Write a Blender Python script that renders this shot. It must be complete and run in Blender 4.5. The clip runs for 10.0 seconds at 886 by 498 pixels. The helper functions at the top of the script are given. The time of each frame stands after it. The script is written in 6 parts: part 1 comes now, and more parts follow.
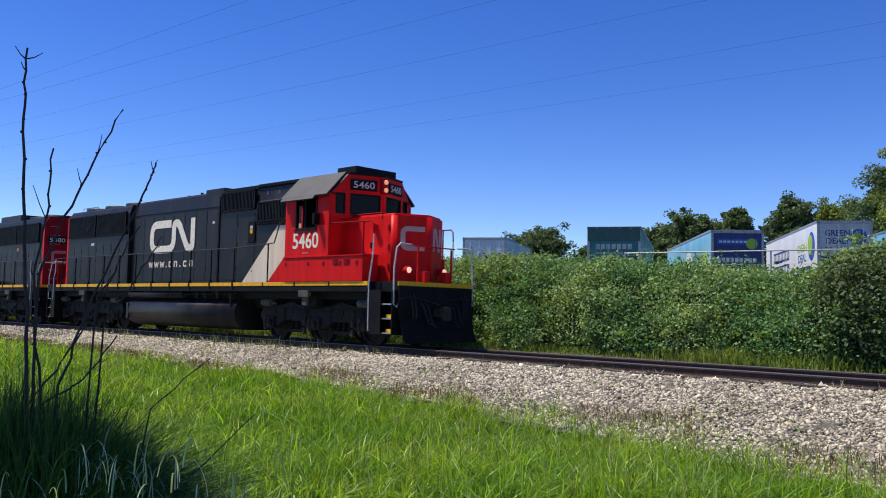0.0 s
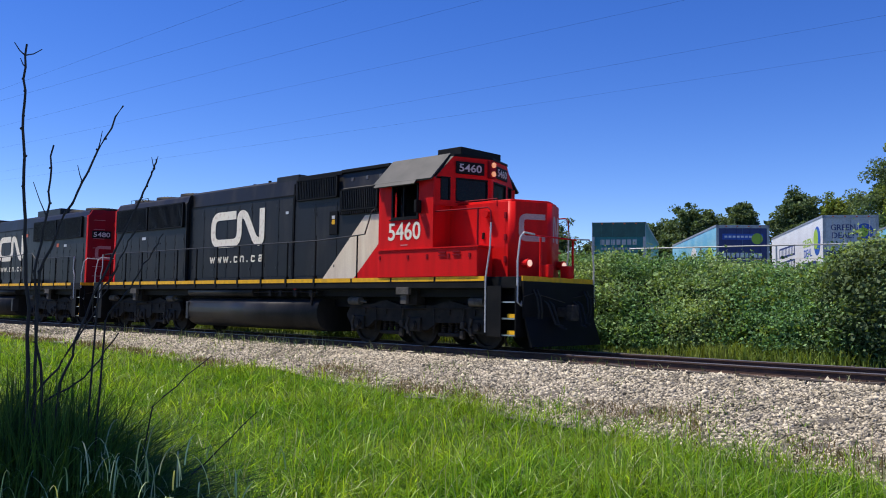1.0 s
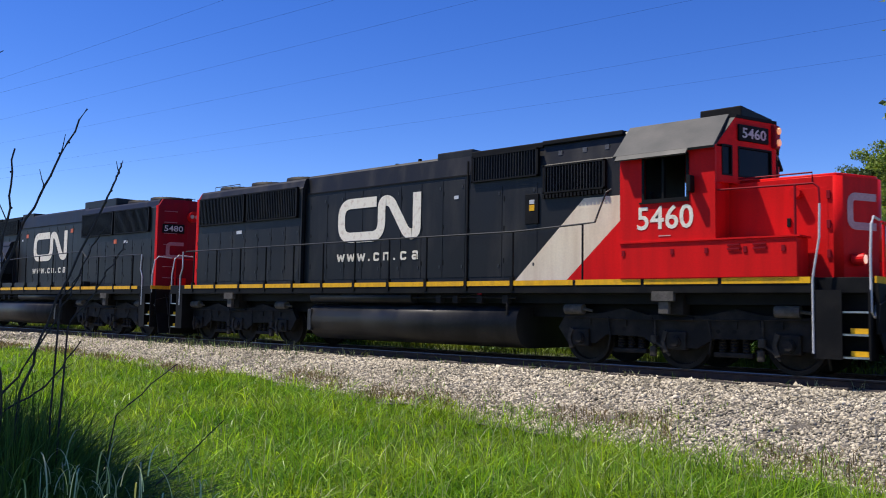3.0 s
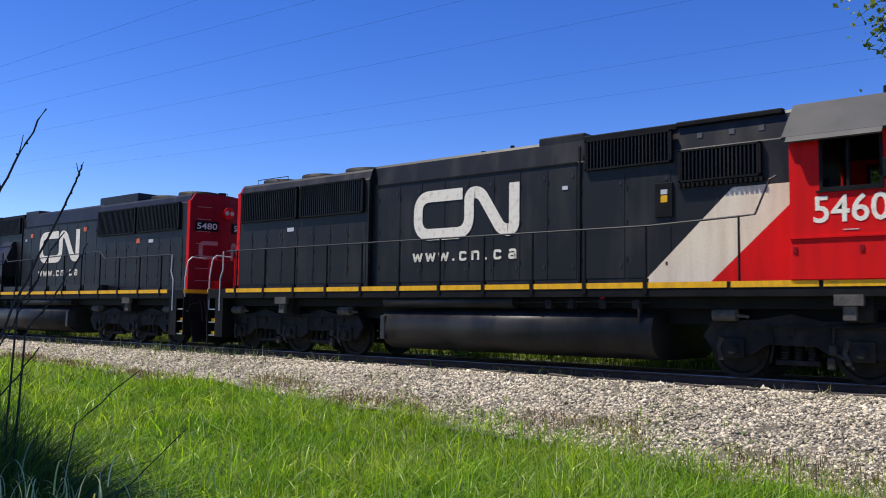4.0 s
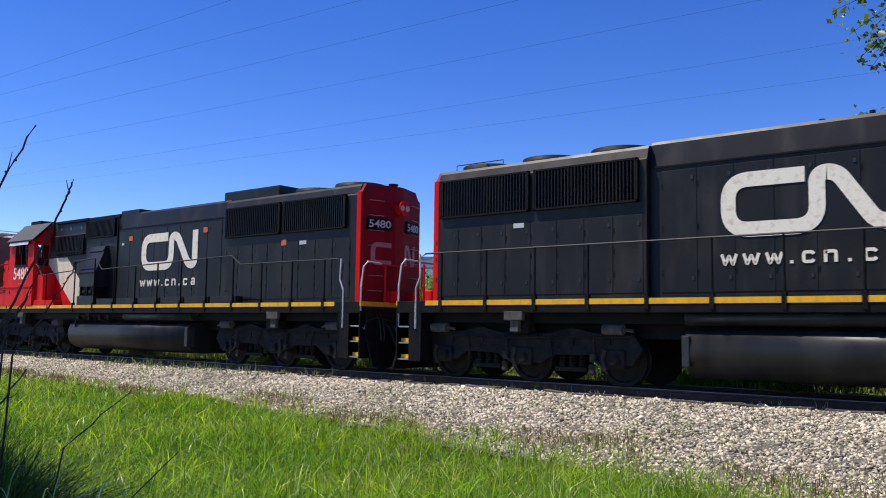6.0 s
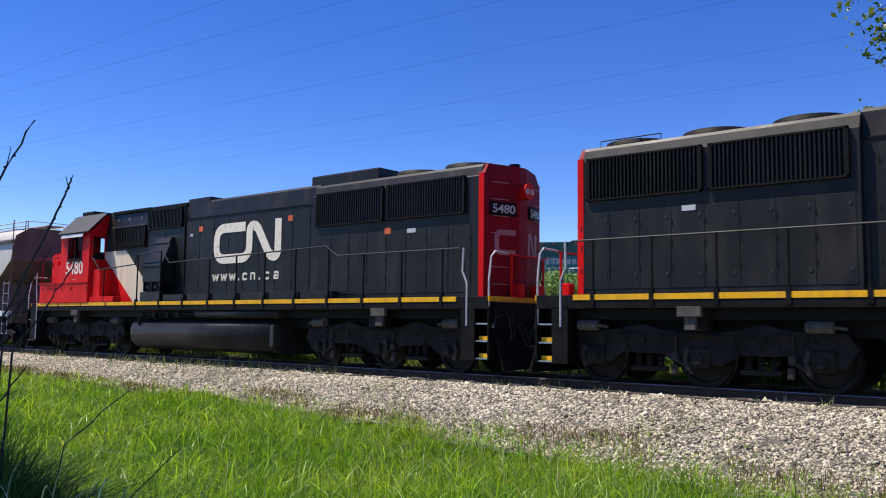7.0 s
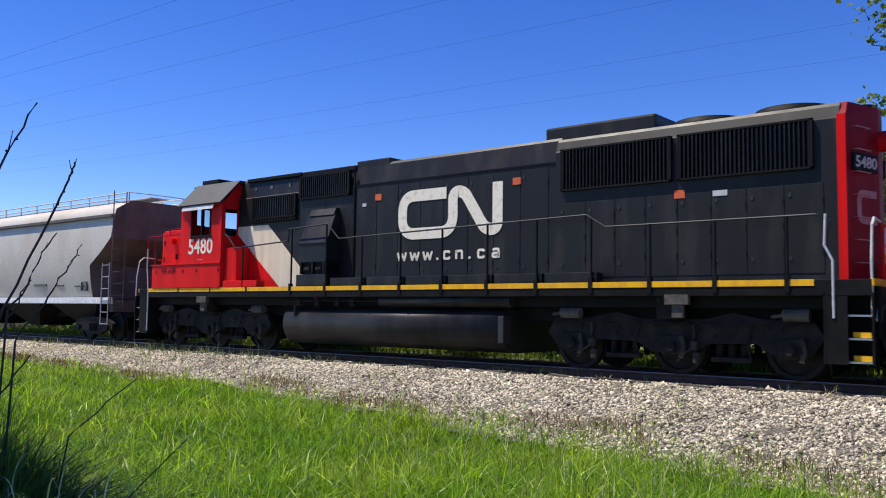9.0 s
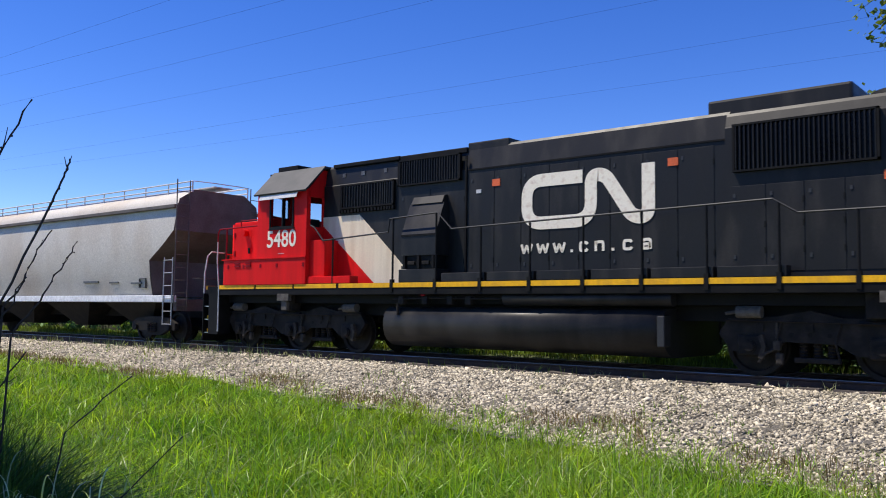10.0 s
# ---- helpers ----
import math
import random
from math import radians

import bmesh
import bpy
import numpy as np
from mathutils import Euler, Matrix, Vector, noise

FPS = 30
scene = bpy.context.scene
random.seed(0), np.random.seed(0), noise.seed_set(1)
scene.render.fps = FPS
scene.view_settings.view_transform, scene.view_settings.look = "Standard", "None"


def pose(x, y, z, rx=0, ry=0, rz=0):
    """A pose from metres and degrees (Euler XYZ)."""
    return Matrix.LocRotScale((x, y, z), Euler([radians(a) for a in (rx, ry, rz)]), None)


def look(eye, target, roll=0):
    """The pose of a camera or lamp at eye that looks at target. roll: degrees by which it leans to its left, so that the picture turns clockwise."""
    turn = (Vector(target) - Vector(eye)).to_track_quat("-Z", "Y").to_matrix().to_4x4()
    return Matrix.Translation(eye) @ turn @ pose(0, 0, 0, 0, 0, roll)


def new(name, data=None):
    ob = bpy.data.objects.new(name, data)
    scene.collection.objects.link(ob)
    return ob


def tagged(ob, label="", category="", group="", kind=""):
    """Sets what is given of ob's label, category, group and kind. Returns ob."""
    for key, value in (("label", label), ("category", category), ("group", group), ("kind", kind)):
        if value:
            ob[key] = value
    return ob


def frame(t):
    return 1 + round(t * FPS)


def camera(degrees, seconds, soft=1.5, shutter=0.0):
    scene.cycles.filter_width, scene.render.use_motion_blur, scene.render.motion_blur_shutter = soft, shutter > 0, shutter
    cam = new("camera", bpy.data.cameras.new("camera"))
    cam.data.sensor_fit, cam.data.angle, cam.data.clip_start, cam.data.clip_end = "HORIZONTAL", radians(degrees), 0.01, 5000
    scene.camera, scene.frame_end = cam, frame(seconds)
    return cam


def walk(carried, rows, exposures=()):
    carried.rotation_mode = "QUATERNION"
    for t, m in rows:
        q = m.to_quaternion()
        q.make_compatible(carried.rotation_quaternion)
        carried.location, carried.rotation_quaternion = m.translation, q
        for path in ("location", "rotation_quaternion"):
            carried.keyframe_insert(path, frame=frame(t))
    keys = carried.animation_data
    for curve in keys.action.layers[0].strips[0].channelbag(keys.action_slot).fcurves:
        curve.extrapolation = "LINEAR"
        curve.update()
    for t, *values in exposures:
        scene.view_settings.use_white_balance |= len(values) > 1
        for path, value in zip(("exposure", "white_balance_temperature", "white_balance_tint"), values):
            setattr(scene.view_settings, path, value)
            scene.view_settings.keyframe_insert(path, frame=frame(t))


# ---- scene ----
# ---------------------------------------------------------------- camera
# world: x along the track (the train runs to +x), y away from the camera, z = 0 at the rail head
cam = camera(54.67, 10.0, soft=1.0, shutter=0.2)
EYES = [
    (0.0, 0.000, -0.000, 1.003, 43.229, 4.002, 1.195),
    (0.5, 0.000, 0.019, 0.999, 43.450, 3.941, 1.038),
    (1.0, -0.016, 0.036, 0.997, 43.545, 3.778, 0.921),
    (1.5, -0.018, 0.061, 1.005, 43.389, 3.926, 0.896),
    (2.0, -0.021, 0.080, 1.004, 43.081, 4.089, 0.883),
    (2.5, -0.021, 0.064, 1.010, 42.609, 4.094, 0.992),
    (4.0, -0.065, 0.135, 1.016, 39.805, 4.426, 0.811),
    (4.5, -0.087, 0.142, 1.037, 39.251, 4.818, 0.955),
    (5.0, -0.121, 0.154, 1.043, 39.084, 5.213, 0.970),
    (5.5, -0.138, 0.169, 1.064, 39.218, 5.329, 0.952),
    (7.0, -0.172, 0.230, 1.052, 39.598, 5.091, 0.652),
    (7.5, -0.213, 0.238, 1.055, 39.673, 4.955, 0.679),
    (8.0, -0.260, 0.237, 1.054, 39.688, 4.673, 0.633),
    (8.5, -0.291, 0.239, 1.054, 39.604, 4.352, 0.720),
    (9.0, -0.315, 0.256, 1.058, 39.357, 4.255, 0.743),
    (9.5, -0.295, 0.267, 1.054, 39.365, 4.217, 0.771),
    (10.0, -0.301, 0.278, 1.051, 39.374, 4.115, 0.674),
]


def eye_pose(x, y, z, yaw, pitch, roll):
    a, p = radians(yaw), radians(pitch)
    way = Vector((-math.sin(a) * math.cos(p), math.cos(a) * math.cos(p), math.sin(p)))
    return look((x, y, z), Vector((x, y, z)) + way, roll)


walk(cam, [(t, eye_pose(*r)) for t, *r in EYES], exposures=[(0.0, 0.19, 6780, 10), (2.5, 0.22, 6780, 10), (5.0, 0.30, 6780, 10), (8.0, 0.32, 6780, 10), (10.0, 0.34, 6780, 10)])

# ---------------------------------------------------------------- light
SUN_EL = radians(62)
SUN_H = Vector((-0.837, -0.547)).normalized()
sun_dir = Vector((SUN_H.x * math.cos(SUN_EL), SUN_H.y * math.cos(SUN_EL), math.sin(SUN_EL)))

world = bpy.data.worlds.new("sky")
scene.world = world
world.use_nodes = True
wn = world.node_tree
wn.nodes.clear()
sky = wn.nodes.new("ShaderNodeTexSky")
sky.sky_type = "NISHITA"
sky.sun_disc = False
sky.sun_elevation = SUN_EL
sky.sun_rotation = math.atan2(SUN_H.x, SUN_H.y)
sky.altitude = 2200
sky.air_density = 1.0
sky.dust_density = 0.0
sky.ozone_density = 4.0
wbg = wn.nodes.new("ShaderNodeBackground")
wbg.inputs["Strength"].default_value = 0.15
wout = wn.nodes.new("ShaderNodeOutputWorld")
hue = wn.nodes.new("ShaderNodeHueSaturation")
hue.inputs["Hue"].default_value = 0.52
hue.inputs["Saturation"].default_value = 1.3
wn.links.new(sky.outputs[0], hue.inputs["Color"])
wn.links.new(hue.outputs[0], wbg.inputs[0])
wn.links.new(wbg.outputs[0], wout.inputs[0])

sun_data = bpy.data.lights.new("sun", "SUN")
sun_data.energy = 5.0
sun_data.angle = radians(0.53)
sun_data.color = (1.0, 0.94, 0.85)
sun = new("sun", sun_data)
sun.matrix_basis = look(sun_dir * 50, (0, 0, 0))


# ---------------------------------------------------------------- materials
def rgb(c):
    return (*c, 1.0) if len(c) == 3 else c


def surface(name, base, alt=None, rough=0.6, metal=0.0, scale=3.0, fine=40.0, mix=0.5, bump=0.2, depth=0.01,
            stretch=(1, 1, 1), island=0.0, random_ob=0.0, thin=0.0, coat=0.0, spec=0.5, grain_mix=0.35, edge=(0.4, 0.65)):
    """A worn surface: two colours mixed by noise at two scales, and fine relief."""
    m = bpy.data.materials.new(name)
    m.use_nodes = True
    nt = m.node_tree
    nt.nodes.clear()
    N, L = nt.nodes.new, nt.links.new
    out, bsdf = N("ShaderNodeOutputMaterial"), N("ShaderNodeBsdfPrincipled")
    co, mp = N("ShaderNodeTexCoord"), N("ShaderNodeMapping")
    mp.inputs["Scale"].default_value = stretch
    L(co.outputs["Object"], mp.inputs["Vector"])
    big, small = N("ShaderNodeTexNoise"), N("ShaderNodeTexNoise")
    big.inputs["Scale"].default_value, small.inputs["Scale"].default_value = scale, fine
    big.inputs["Detail"].default_value, small.inputs["Detail"].default_value = 5, 4
    L(mp.outputs[0], big.inputs["Vector"])
    L(co.outputs["Object"], small.inputs["Vector"])
    ramp = N("ShaderNodeMapRange")
    ramp.inputs["From Min"].default_value, ramp.inputs["From Max"].default_value = edge
    ramp.inputs["To Max"].default_value = mix
    L(big.outputs["Fac"], ramp.inputs["Value"])
    col = N("ShaderNodeMixRGB")
    alt = alt or tuple(c * 0.6 for c in base)
    col.inputs[1].default_value, col.inputs[2].default_value = rgb(base), rgb(alt)
    L(ramp.outputs[0], col.inputs[0])
    grain = N("ShaderNodeMixRGB")
    grain.blend_type = "MULTIPLY"
    grain.inputs[0].default_value = grain_mix
    L(col.outputs[0], grain.inputs[1])
    gr = N("ShaderNodeMapRange")
    gr.inputs["From Min"].default_value, gr.inputs["From Max"].default_value = 0.3, 0.7
    gr.inputs["To Min"].default_value = 0.45
    gr.inputs["To Max"].default_value = 1.3
    L(small.outputs["Fac"], gr.inputs["Value"])
    L(gr.outputs[0], grain.inputs[2])
    last = grain.outputs[0]
    for amount, node, sock in ((island, "ShaderNodeNewGeometry", "Random Per Island"), (random_ob, "ShaderNodeObjectInfo", "Random")):
        if amount:
            src, mr, mul = N(node), N("ShaderNodeMapRange"), N("ShaderNodeMixRGB")
            mr.inputs["To Min"].default_value, mr.inputs["To Max"].default_value = 1 - amount, 1 + amount
            mul.blend_type = "MULTIPLY"
            mul.inputs[0].default_value = 1
            L(src.outputs[sock], mr.inputs["Value"])
            L(last, mul.inputs[1])
            L(mr.outputs[0], mul.inputs[2])
            last = mul.outputs[0]
    L(last, bsdf.inputs["Base Color"])
    bsdf.inputs["Metallic"].default_value = metal
    rr = N("ShaderNodeMapRange")
    rr.inputs["To Min"].default_value, rr.inputs["To Max"].default_value = max(rough - 0.12, 0.05), min(rough + 0.15, 1)
    L(big.outputs["Fac"], rr.inputs["Value"])
    L(rr.outputs[0], bsdf.inputs["Roughness"])
    bsdf.inputs["Specular IOR Level"].default_value = spec
    if coat:
        bsdf.inputs["Coat Weight"].default_value = coat
        bsdf.inputs["Coat Roughness"].default_value = 0.15
    if bump:
        b = N("ShaderNodeBump")
        b.inputs["Strength"].default_value, b.inputs["Distance"].default_value = bump, depth
        L(small.outputs["Fac"], b.inputs["Height"])
        L(b.outputs[0], bsdf.inputs["Normal"])
    if thin:
        tr, mx = N("ShaderNodeBsdfTranslucent"), N("ShaderNodeMixShader")
        warm = N("ShaderNodeMixRGB")
        warm.blend_type = "MULTIPLY"
        warm.inputs[0].default_value = 1
        warm.inputs[2].default_value = (1.5, 1.4, 0.5, 1)
        L(last, warm.inputs[1])
        L(warm.outputs[0], tr.inputs[0])
        mx.inputs[0].default_value = thin
        L(bsdf.outputs[0], mx.inputs[1])
        L(tr.outputs[0], mx.inputs[2])
        L(mx.outputs[0], out.inputs[0])
    else:
        L(bsdf.outputs[0], out.inputs[0])
    return m


def glowing(name, colour, strength):
    m = bpy.data.materials.new(name)
    m.use_nodes = True
    b = m.node_tree.nodes["Principled BSDF"]
    b.inputs["Base Color"].default_value = rgb(colour)
    b.inputs["Emission Color"].default_value = rgb(colour)
    b.inputs["Emission Strength"].default_value = strength
    return m


def glazing(name, tint):
    m = bpy.data.materials.new(name)
    m.use_nodes = True
    b = m.node_tree.nodes["Principled BSDF"]
    b.inputs["Base Color"].default_value = rgb(tint)
    b.inputs["Roughness"].default_value = 0.04
    b.inputs["Transmission Weight"].default_value = 1.0
    b.inputs["IOR"].default_value = 1.02
    b.inputs["Specular IOR Level"].default_value = 0.8
    return m


streaks = (2.5, 2.5, 0.22)
M = dict(
    black=surface("black_paint", (0.0125, 0.0122, 0.0122), (0.047, 0.0435, 0.040), 0.44, 0, 1.6, 30, 0.7, 0.08, 0.004, (1.6, 1.6, 0.4), spec=0.27, grain_mix=0.3, edge=(0.5, 0.78)),
    flat_black=surface("flat_black", (0.0045, 0.0045, 0.005), (0.013, 0.0125, 0.012), 0.6, 0, 3, 30, 0.7, 0.2, 0.006, spec=0.15),
    under=surface("grimy_steel", (0.009, 0.0083, 0.008), (0.034, 0.029, 0.025), 0.7, 0, 4, 35, 0.7, 0.35, 0.01, spec=0.2),
    tank=surface("tank_black", (0.012, 0.012, 0.0125), (0.032, 0.030, 0.028), 0.42, 0, 1.5, 25, 0.8, 0.1, 0.004, (1.5, 1.5, 0.5), spec=0.25),
    red=surface("red_paint", (0.74, 0.013, 0.014), (0.54, 0.012, 0.012), 0.4, 0, 2, 30, 0.6, 0.06, 0.003, streaks, spec=0.07, grain_mix=0.12),
    # darker copy of the red: hood end's shade in its colour; dull fittings too
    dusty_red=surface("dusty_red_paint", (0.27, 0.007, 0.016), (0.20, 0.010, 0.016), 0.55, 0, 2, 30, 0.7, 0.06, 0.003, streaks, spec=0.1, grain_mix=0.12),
    cream=surface("cream_paint", (0.84, 0.72, 0.54), (0.66, 0.52, 0.37), 0.55, 0, 2, 25, 0.6, 0.05, 0.003, streaks, spec=0.2, grain_mix=0.1),
    white=surface("letter_white", (0.88, 0.81, 0.67), (0.56, 0.40, 0.29), 0.6, 0, 3.5, 25, 0.6, 0.05, 0.003, streaks, spec=0.2, grain_mix=0.1, edge=(0.52, 0.75)),
    pale_red=surface("faded_logo", (0.50, 0.20, 0.21), (0.42, 0.14, 0.15), 0.5),
    nose_mark=surface("pale_nose_mark", (0.66, 0.36, 0.34), (0.56, 0.27, 0.26), 0.5),
    yellow=surface("yellow_paint", (0.88, 0.46, 0.012), (0.56, 0.28, 0.03), 0.5, 0, 3, 30, 0.5, 0.1, 0.003, (3, 3, 1), grain_mix=0.15, spec=0.25),
    roof=surface("grey_roof_paint", (0.024, 0.025, 0.027), (0.017, 0.024, 0.025), 0.6, 0, 2, 30, 0.6, 0.15, 0.004),
    grey=surface("grey_metal", (0.028, 0.029, 0.031), (0.016, 0.016, 0.016), 0.5, 0.1, 3, 30, 0.6, 0.1, 0.004),
    rail_white=surface("white_handrail", (0.62, 0.62, 0.62), (0.4, 0.38, 0.36), 0.5, 0.1, 6, 40, 0.5, 0.1, 0.002),
    dull=surface("worn_steel", (0.16, 0.155, 0.15), (0.07, 0.06, 0.055), 0.5, 0.6, 6, 40, 0.6, 0.2, 0.004),
    orange=surface("orange_label", (0.75, 0.13, 0.03), None, 0.5),
    chrome=surface("bright_steel", (0.5, 0.5, 0.52), (0.3, 0.3, 0.3), 0.3, 0.9, 5, 40, 0.5, 0.1, 0.002),
    number_white=surface("number_board_white", (0.62, 0.62, 0.60), (0.45, 0.44, 0.42), 0.5),
    dirt=surface("caked_dirt", (0.035, 0.031, 0.027), (0.075, 0.066, 0.055), 0.85, 0, 9, 45, 0.7, 0.4, 0.008, spec=0.15),
    dust=surface("dusty_steel", (0.11, 0.10, 0.088), (0.05, 0.045, 0.04), 0.75, 0, 9, 45, 0.7, 0.3, 0.006, spec=0.25),
    lamp=glowing("ditch_light_glow", (1.0, 0.62, 0.48), 0.7),
    amber=glowing("headlight_glow", (1.0, 0.45, 0.22), 0.45),
    lens=glowing("unlit_lens", (0.55, 0.42, 0.33), 0.0),
    glass=glazing("clear_glass", (0.75, 0.8, 0.8)),
    dark_glass=surface("dark_window", (0.004, 0.004, 0.005), (0.006, 0.006, 0.007), 0.2, 0, 2, 20, 0.5, 0.0, spec=0.15),
    cabin=surface("cab_interior", (0.03, 0.033, 0.03), (0.02, 0.02, 0.02), 0.8),
    hopper=surface("hopper_grey", (0.55, 0.51, 0.44), (0.38, 0.29, 0.20), 0.5, 0, 0.5, 22, 0.8, 0.08, 0.004, (1.0, 1.0, 0.55), edge=(0.45, 0.72)),
    # brown fittings, and the end sheets with their shade put into the colour
    hopper_shade_brown=surface("hopper_brown", (0.125, 0.11, 0.10), (0.075, 0.06, 0.052), 0.7, 0, 1.5, 25, 0.7, 0.2, 0.006),
    railhead=surface("polished_rail", (0.30, 0.27, 0.24), (0.18, 0.13, 0.10), 0.35, 0.8, 6, 60, 0.6, 0.1, 0.002, (0.2, 3, 3)),
    rust=surface("rusty_rail", (0.085, 0.045, 0.032), (0.05, 0.03, 0.024), 0.8, 0.1, 5, 60, 0.7, 0.4, 0.006),
    tie=surface("creosote_tie", (0.075, 0.06, 0.05), (0.15, 0.125, 0.105), 0.9, 0, 4, 50, 0.7, 0.6, 0.015, (0.6, 0.15, 2), random_ob=0.35),
    # bed darker than its stones, so the gaps read as shadow
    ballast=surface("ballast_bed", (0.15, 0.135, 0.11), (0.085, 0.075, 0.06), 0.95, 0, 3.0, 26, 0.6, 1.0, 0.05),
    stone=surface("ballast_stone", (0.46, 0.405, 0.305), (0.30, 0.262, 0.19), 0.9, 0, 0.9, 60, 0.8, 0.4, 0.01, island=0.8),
    # ground tone darkened to stand for the shade between grass blades
    soil=surface("soil", (0.07, 0.085, 0.03), (0.05, 0.065, 0.02), 0.95, 0, 0.6, 12, 0.7, 0.6, 0.05),
    yard=surface("gravel_yard", (0.22, 0.21, 0.19), (0.16, 0.15, 0.13), 0.95, 0, 0.4, 10, 0.6, 0.5, 0.03),
    grass=surface("grass_blades", (0.115, 0.255, 0.016), (0.235, 0.355, 0.034), 0.42, 0, 0.7, 6, 0.85, 0, 0.01, island=0.65, thin=0.5, spec=0.3),
    fresh_grass=surface("fresh_grass", (0.24, 0.40, 0.035), (0.36, 0.48, 0.08), 0.4, 0, 0.7, 6, 0.8, 0, 0.01, island=0.5, thin=0.5),
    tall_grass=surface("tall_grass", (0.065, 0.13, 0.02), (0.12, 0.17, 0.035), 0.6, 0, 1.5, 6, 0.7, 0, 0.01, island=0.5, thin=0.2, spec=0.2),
    seed=surface("seed_heads", (0.21, 0.15, 0.085), (0.13, 0.12, 0.05), 0.7, 0, 3, 10, 0.6, 0, 0.01, island=0.4, thin=0.2, spec=0.15),
    straw=surface("pale_straw", (0.44, 0.46, 0.25), (0.30, 0.33, 0.16), 0.5, 0, 3, 10, 0.6, 0, 0.01, island=0.3, thin=0.25),
    pale_grass=surface("pale_grass", (0.52, 0.58, 0.34), (0.30, 0.42, 0.15), 0.4, 0, 3, 10, 0.6, 0, 0.01, island=0.45, thin=0.35),
    bramble=surface("bramble_leaf", (0.125, 0.245, 0.095), (0.27, 0.375, 0.155), 0.6, 0, 0.55, 4, 0.95, 0, 0.01, island=0.6, thin=0.3, spec=0.2, edge=(0.42, 0.62)),
    # near-black green: the shade inside the thicket put into the colour
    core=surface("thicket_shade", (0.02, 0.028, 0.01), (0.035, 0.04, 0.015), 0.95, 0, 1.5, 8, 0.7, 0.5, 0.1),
    leaf=surface("tree_leaf", (0.09, 0.145, 0.065), (0.13, 0.18, 0.075), 0.6, 0, 0.3, 3, 0.8, 0, 0.01, island=0.5, thin=0.25, spec=0.2),
    yellow_leaf=surface("light_tree_leaf", (0.16, 0.23, 0.045), (0.23, 0.26, 0.055), 0.6, 0, 0.3, 3, 0.8, 0, 0.01, island=0.5, thin=0.3, spec=0.2),
    near_leaf=surface("poplar_leaf", (0.12, 0.19, 0.04), (0.19, 0.22, 0.07), 0.4, 0, 3, 12, 0.7, 0, 0.01, island=0.4, thin=0.35),
    bark=surface("bark", (0.09, 0.07, 0.055), (0.05, 0.04, 0.033), 0.9, 0, 4, 30, 0.7, 0.6, 0.02, (3, 3, 0.6)),
    stalk=surface("dead_stalk", (0.045, 0.032, 0.027), (0.025, 0.02, 0.018), 0.8, 0, 6, 60, 0.6, 0.3, 0.003),
    teal=surface("teal_trailer", (0.02, 0.20, 0.19), (0.015, 0.14, 0.14), 0.45, 0, 1, 15, 0.6, 0.05),
    dark_teal=surface("dark_teal_band", (0.008, 0.075, 0.07), None, 0.45),
    sky_blue=surface("light_blue_trailer", (0.16, 0.47, 0.66), (0.30, 0.58, 0.70), 0.45, 0, 0.8, 12, 0.8, 0.05),
    navy=surface("navy_graphic", (0.02, 0.035, 0.15), (0.03, 0.05, 0.19), 0.45, 0, 1.2, 12),
    blue_ink=surface("blue_lettering", (0.02, 0.09, 0.42), (0.03, 0.12, 0.5), 0.45),
    lime=surface("lime_graphic", (0.36, 0.55, 0.04), (0.28, 0.45, 0.04), 0.45),
    van_white=surface("white_trailer", (0.76, 0.77, 0.78), (0.6, 0.6, 0.6), 0.45, 0, 0.8, 12, 0.5, 0.05),
    door_grey=surface("grey_trailer_door", (0.56, 0.57, 0.58), (0.46, 0.46, 0.48), 0.5, 0, 1, 12, 0.6, 0.05),
    rubber=surface("tyre_rubber", (0.015, 0.015, 0.015), (0.03, 0.03, 0.03), 0.85),
    galv=surface("galvanised_steel", (0.42, 0.43, 0.44), (0.3, 0.3, 0.3), 0.5, 0.7, 5, 30),
    wire=surface("power_cable", (0.015, 0.02, 0.035), (0.02, 0.02, 0.03), 0.95, spec=0.0),
)


# ---------------------------------------------------------------- mesh helpers
def part(name, bm, material, parent=None, label="", m=None, smooth=False):
    me = bpy.data.meshes.new(name)
    bmesh.ops.recalc_face_normals(bm, faces=bm.faces)
    if smooth:
        for f in bm.faces:
            f.smooth = len(f.verts) <= 4 and (smooth is True or f.calc_area() < smooth)
    bm.to_mesh(me)
    bm.free()
    me.materials.append(M[material] if isinstance(material, str) else material)
    ob = new(name, me)
    if parent is not None:
        ob.parent = parent
    if m is not None:
        ob.matrix_basis = m
    if label:
        tagged(ob, label)
    return ob


def again(ob, parent, m=None):
    """Another part on the same mesh."""
    c = new(ob.name.split(".")[0], ob.data)
    c.parent = parent
    if m is not None:
        c.matrix_basis = m
    return c


def thing(name, m=None):
    ob = new(name)
    ob.empty_display_size = 0.3
    if m is not None:
        ob.matrix_basis = m
    return ob


def box(bm, x0, x1, y0, y1, z0, z1, bevel=0.0, m=None):
    v = bmesh.ops.create_cube(bm, size=1)["verts"]
    lo, hi = (min(x0, x1), min(y0, y1), min(z0, z1)), (max(x0, x1), max(y0, y1), max(z0, z1))
    for q in v:
        q.co = Vector([lo[i] + (q.co[i] + 0.5) * (hi[i] - lo[i]) for i in range(3)])
    if m is not None:
        bmesh.ops.transform(bm, matrix=m, verts=v)
    if bevel:
        e = list({e for q in v for e in q.link_edges})
        bmesh.ops.bevel(bm, geom=e, offset=bevel, segments=2, affect="EDGES", profile=0.6)
    return bm


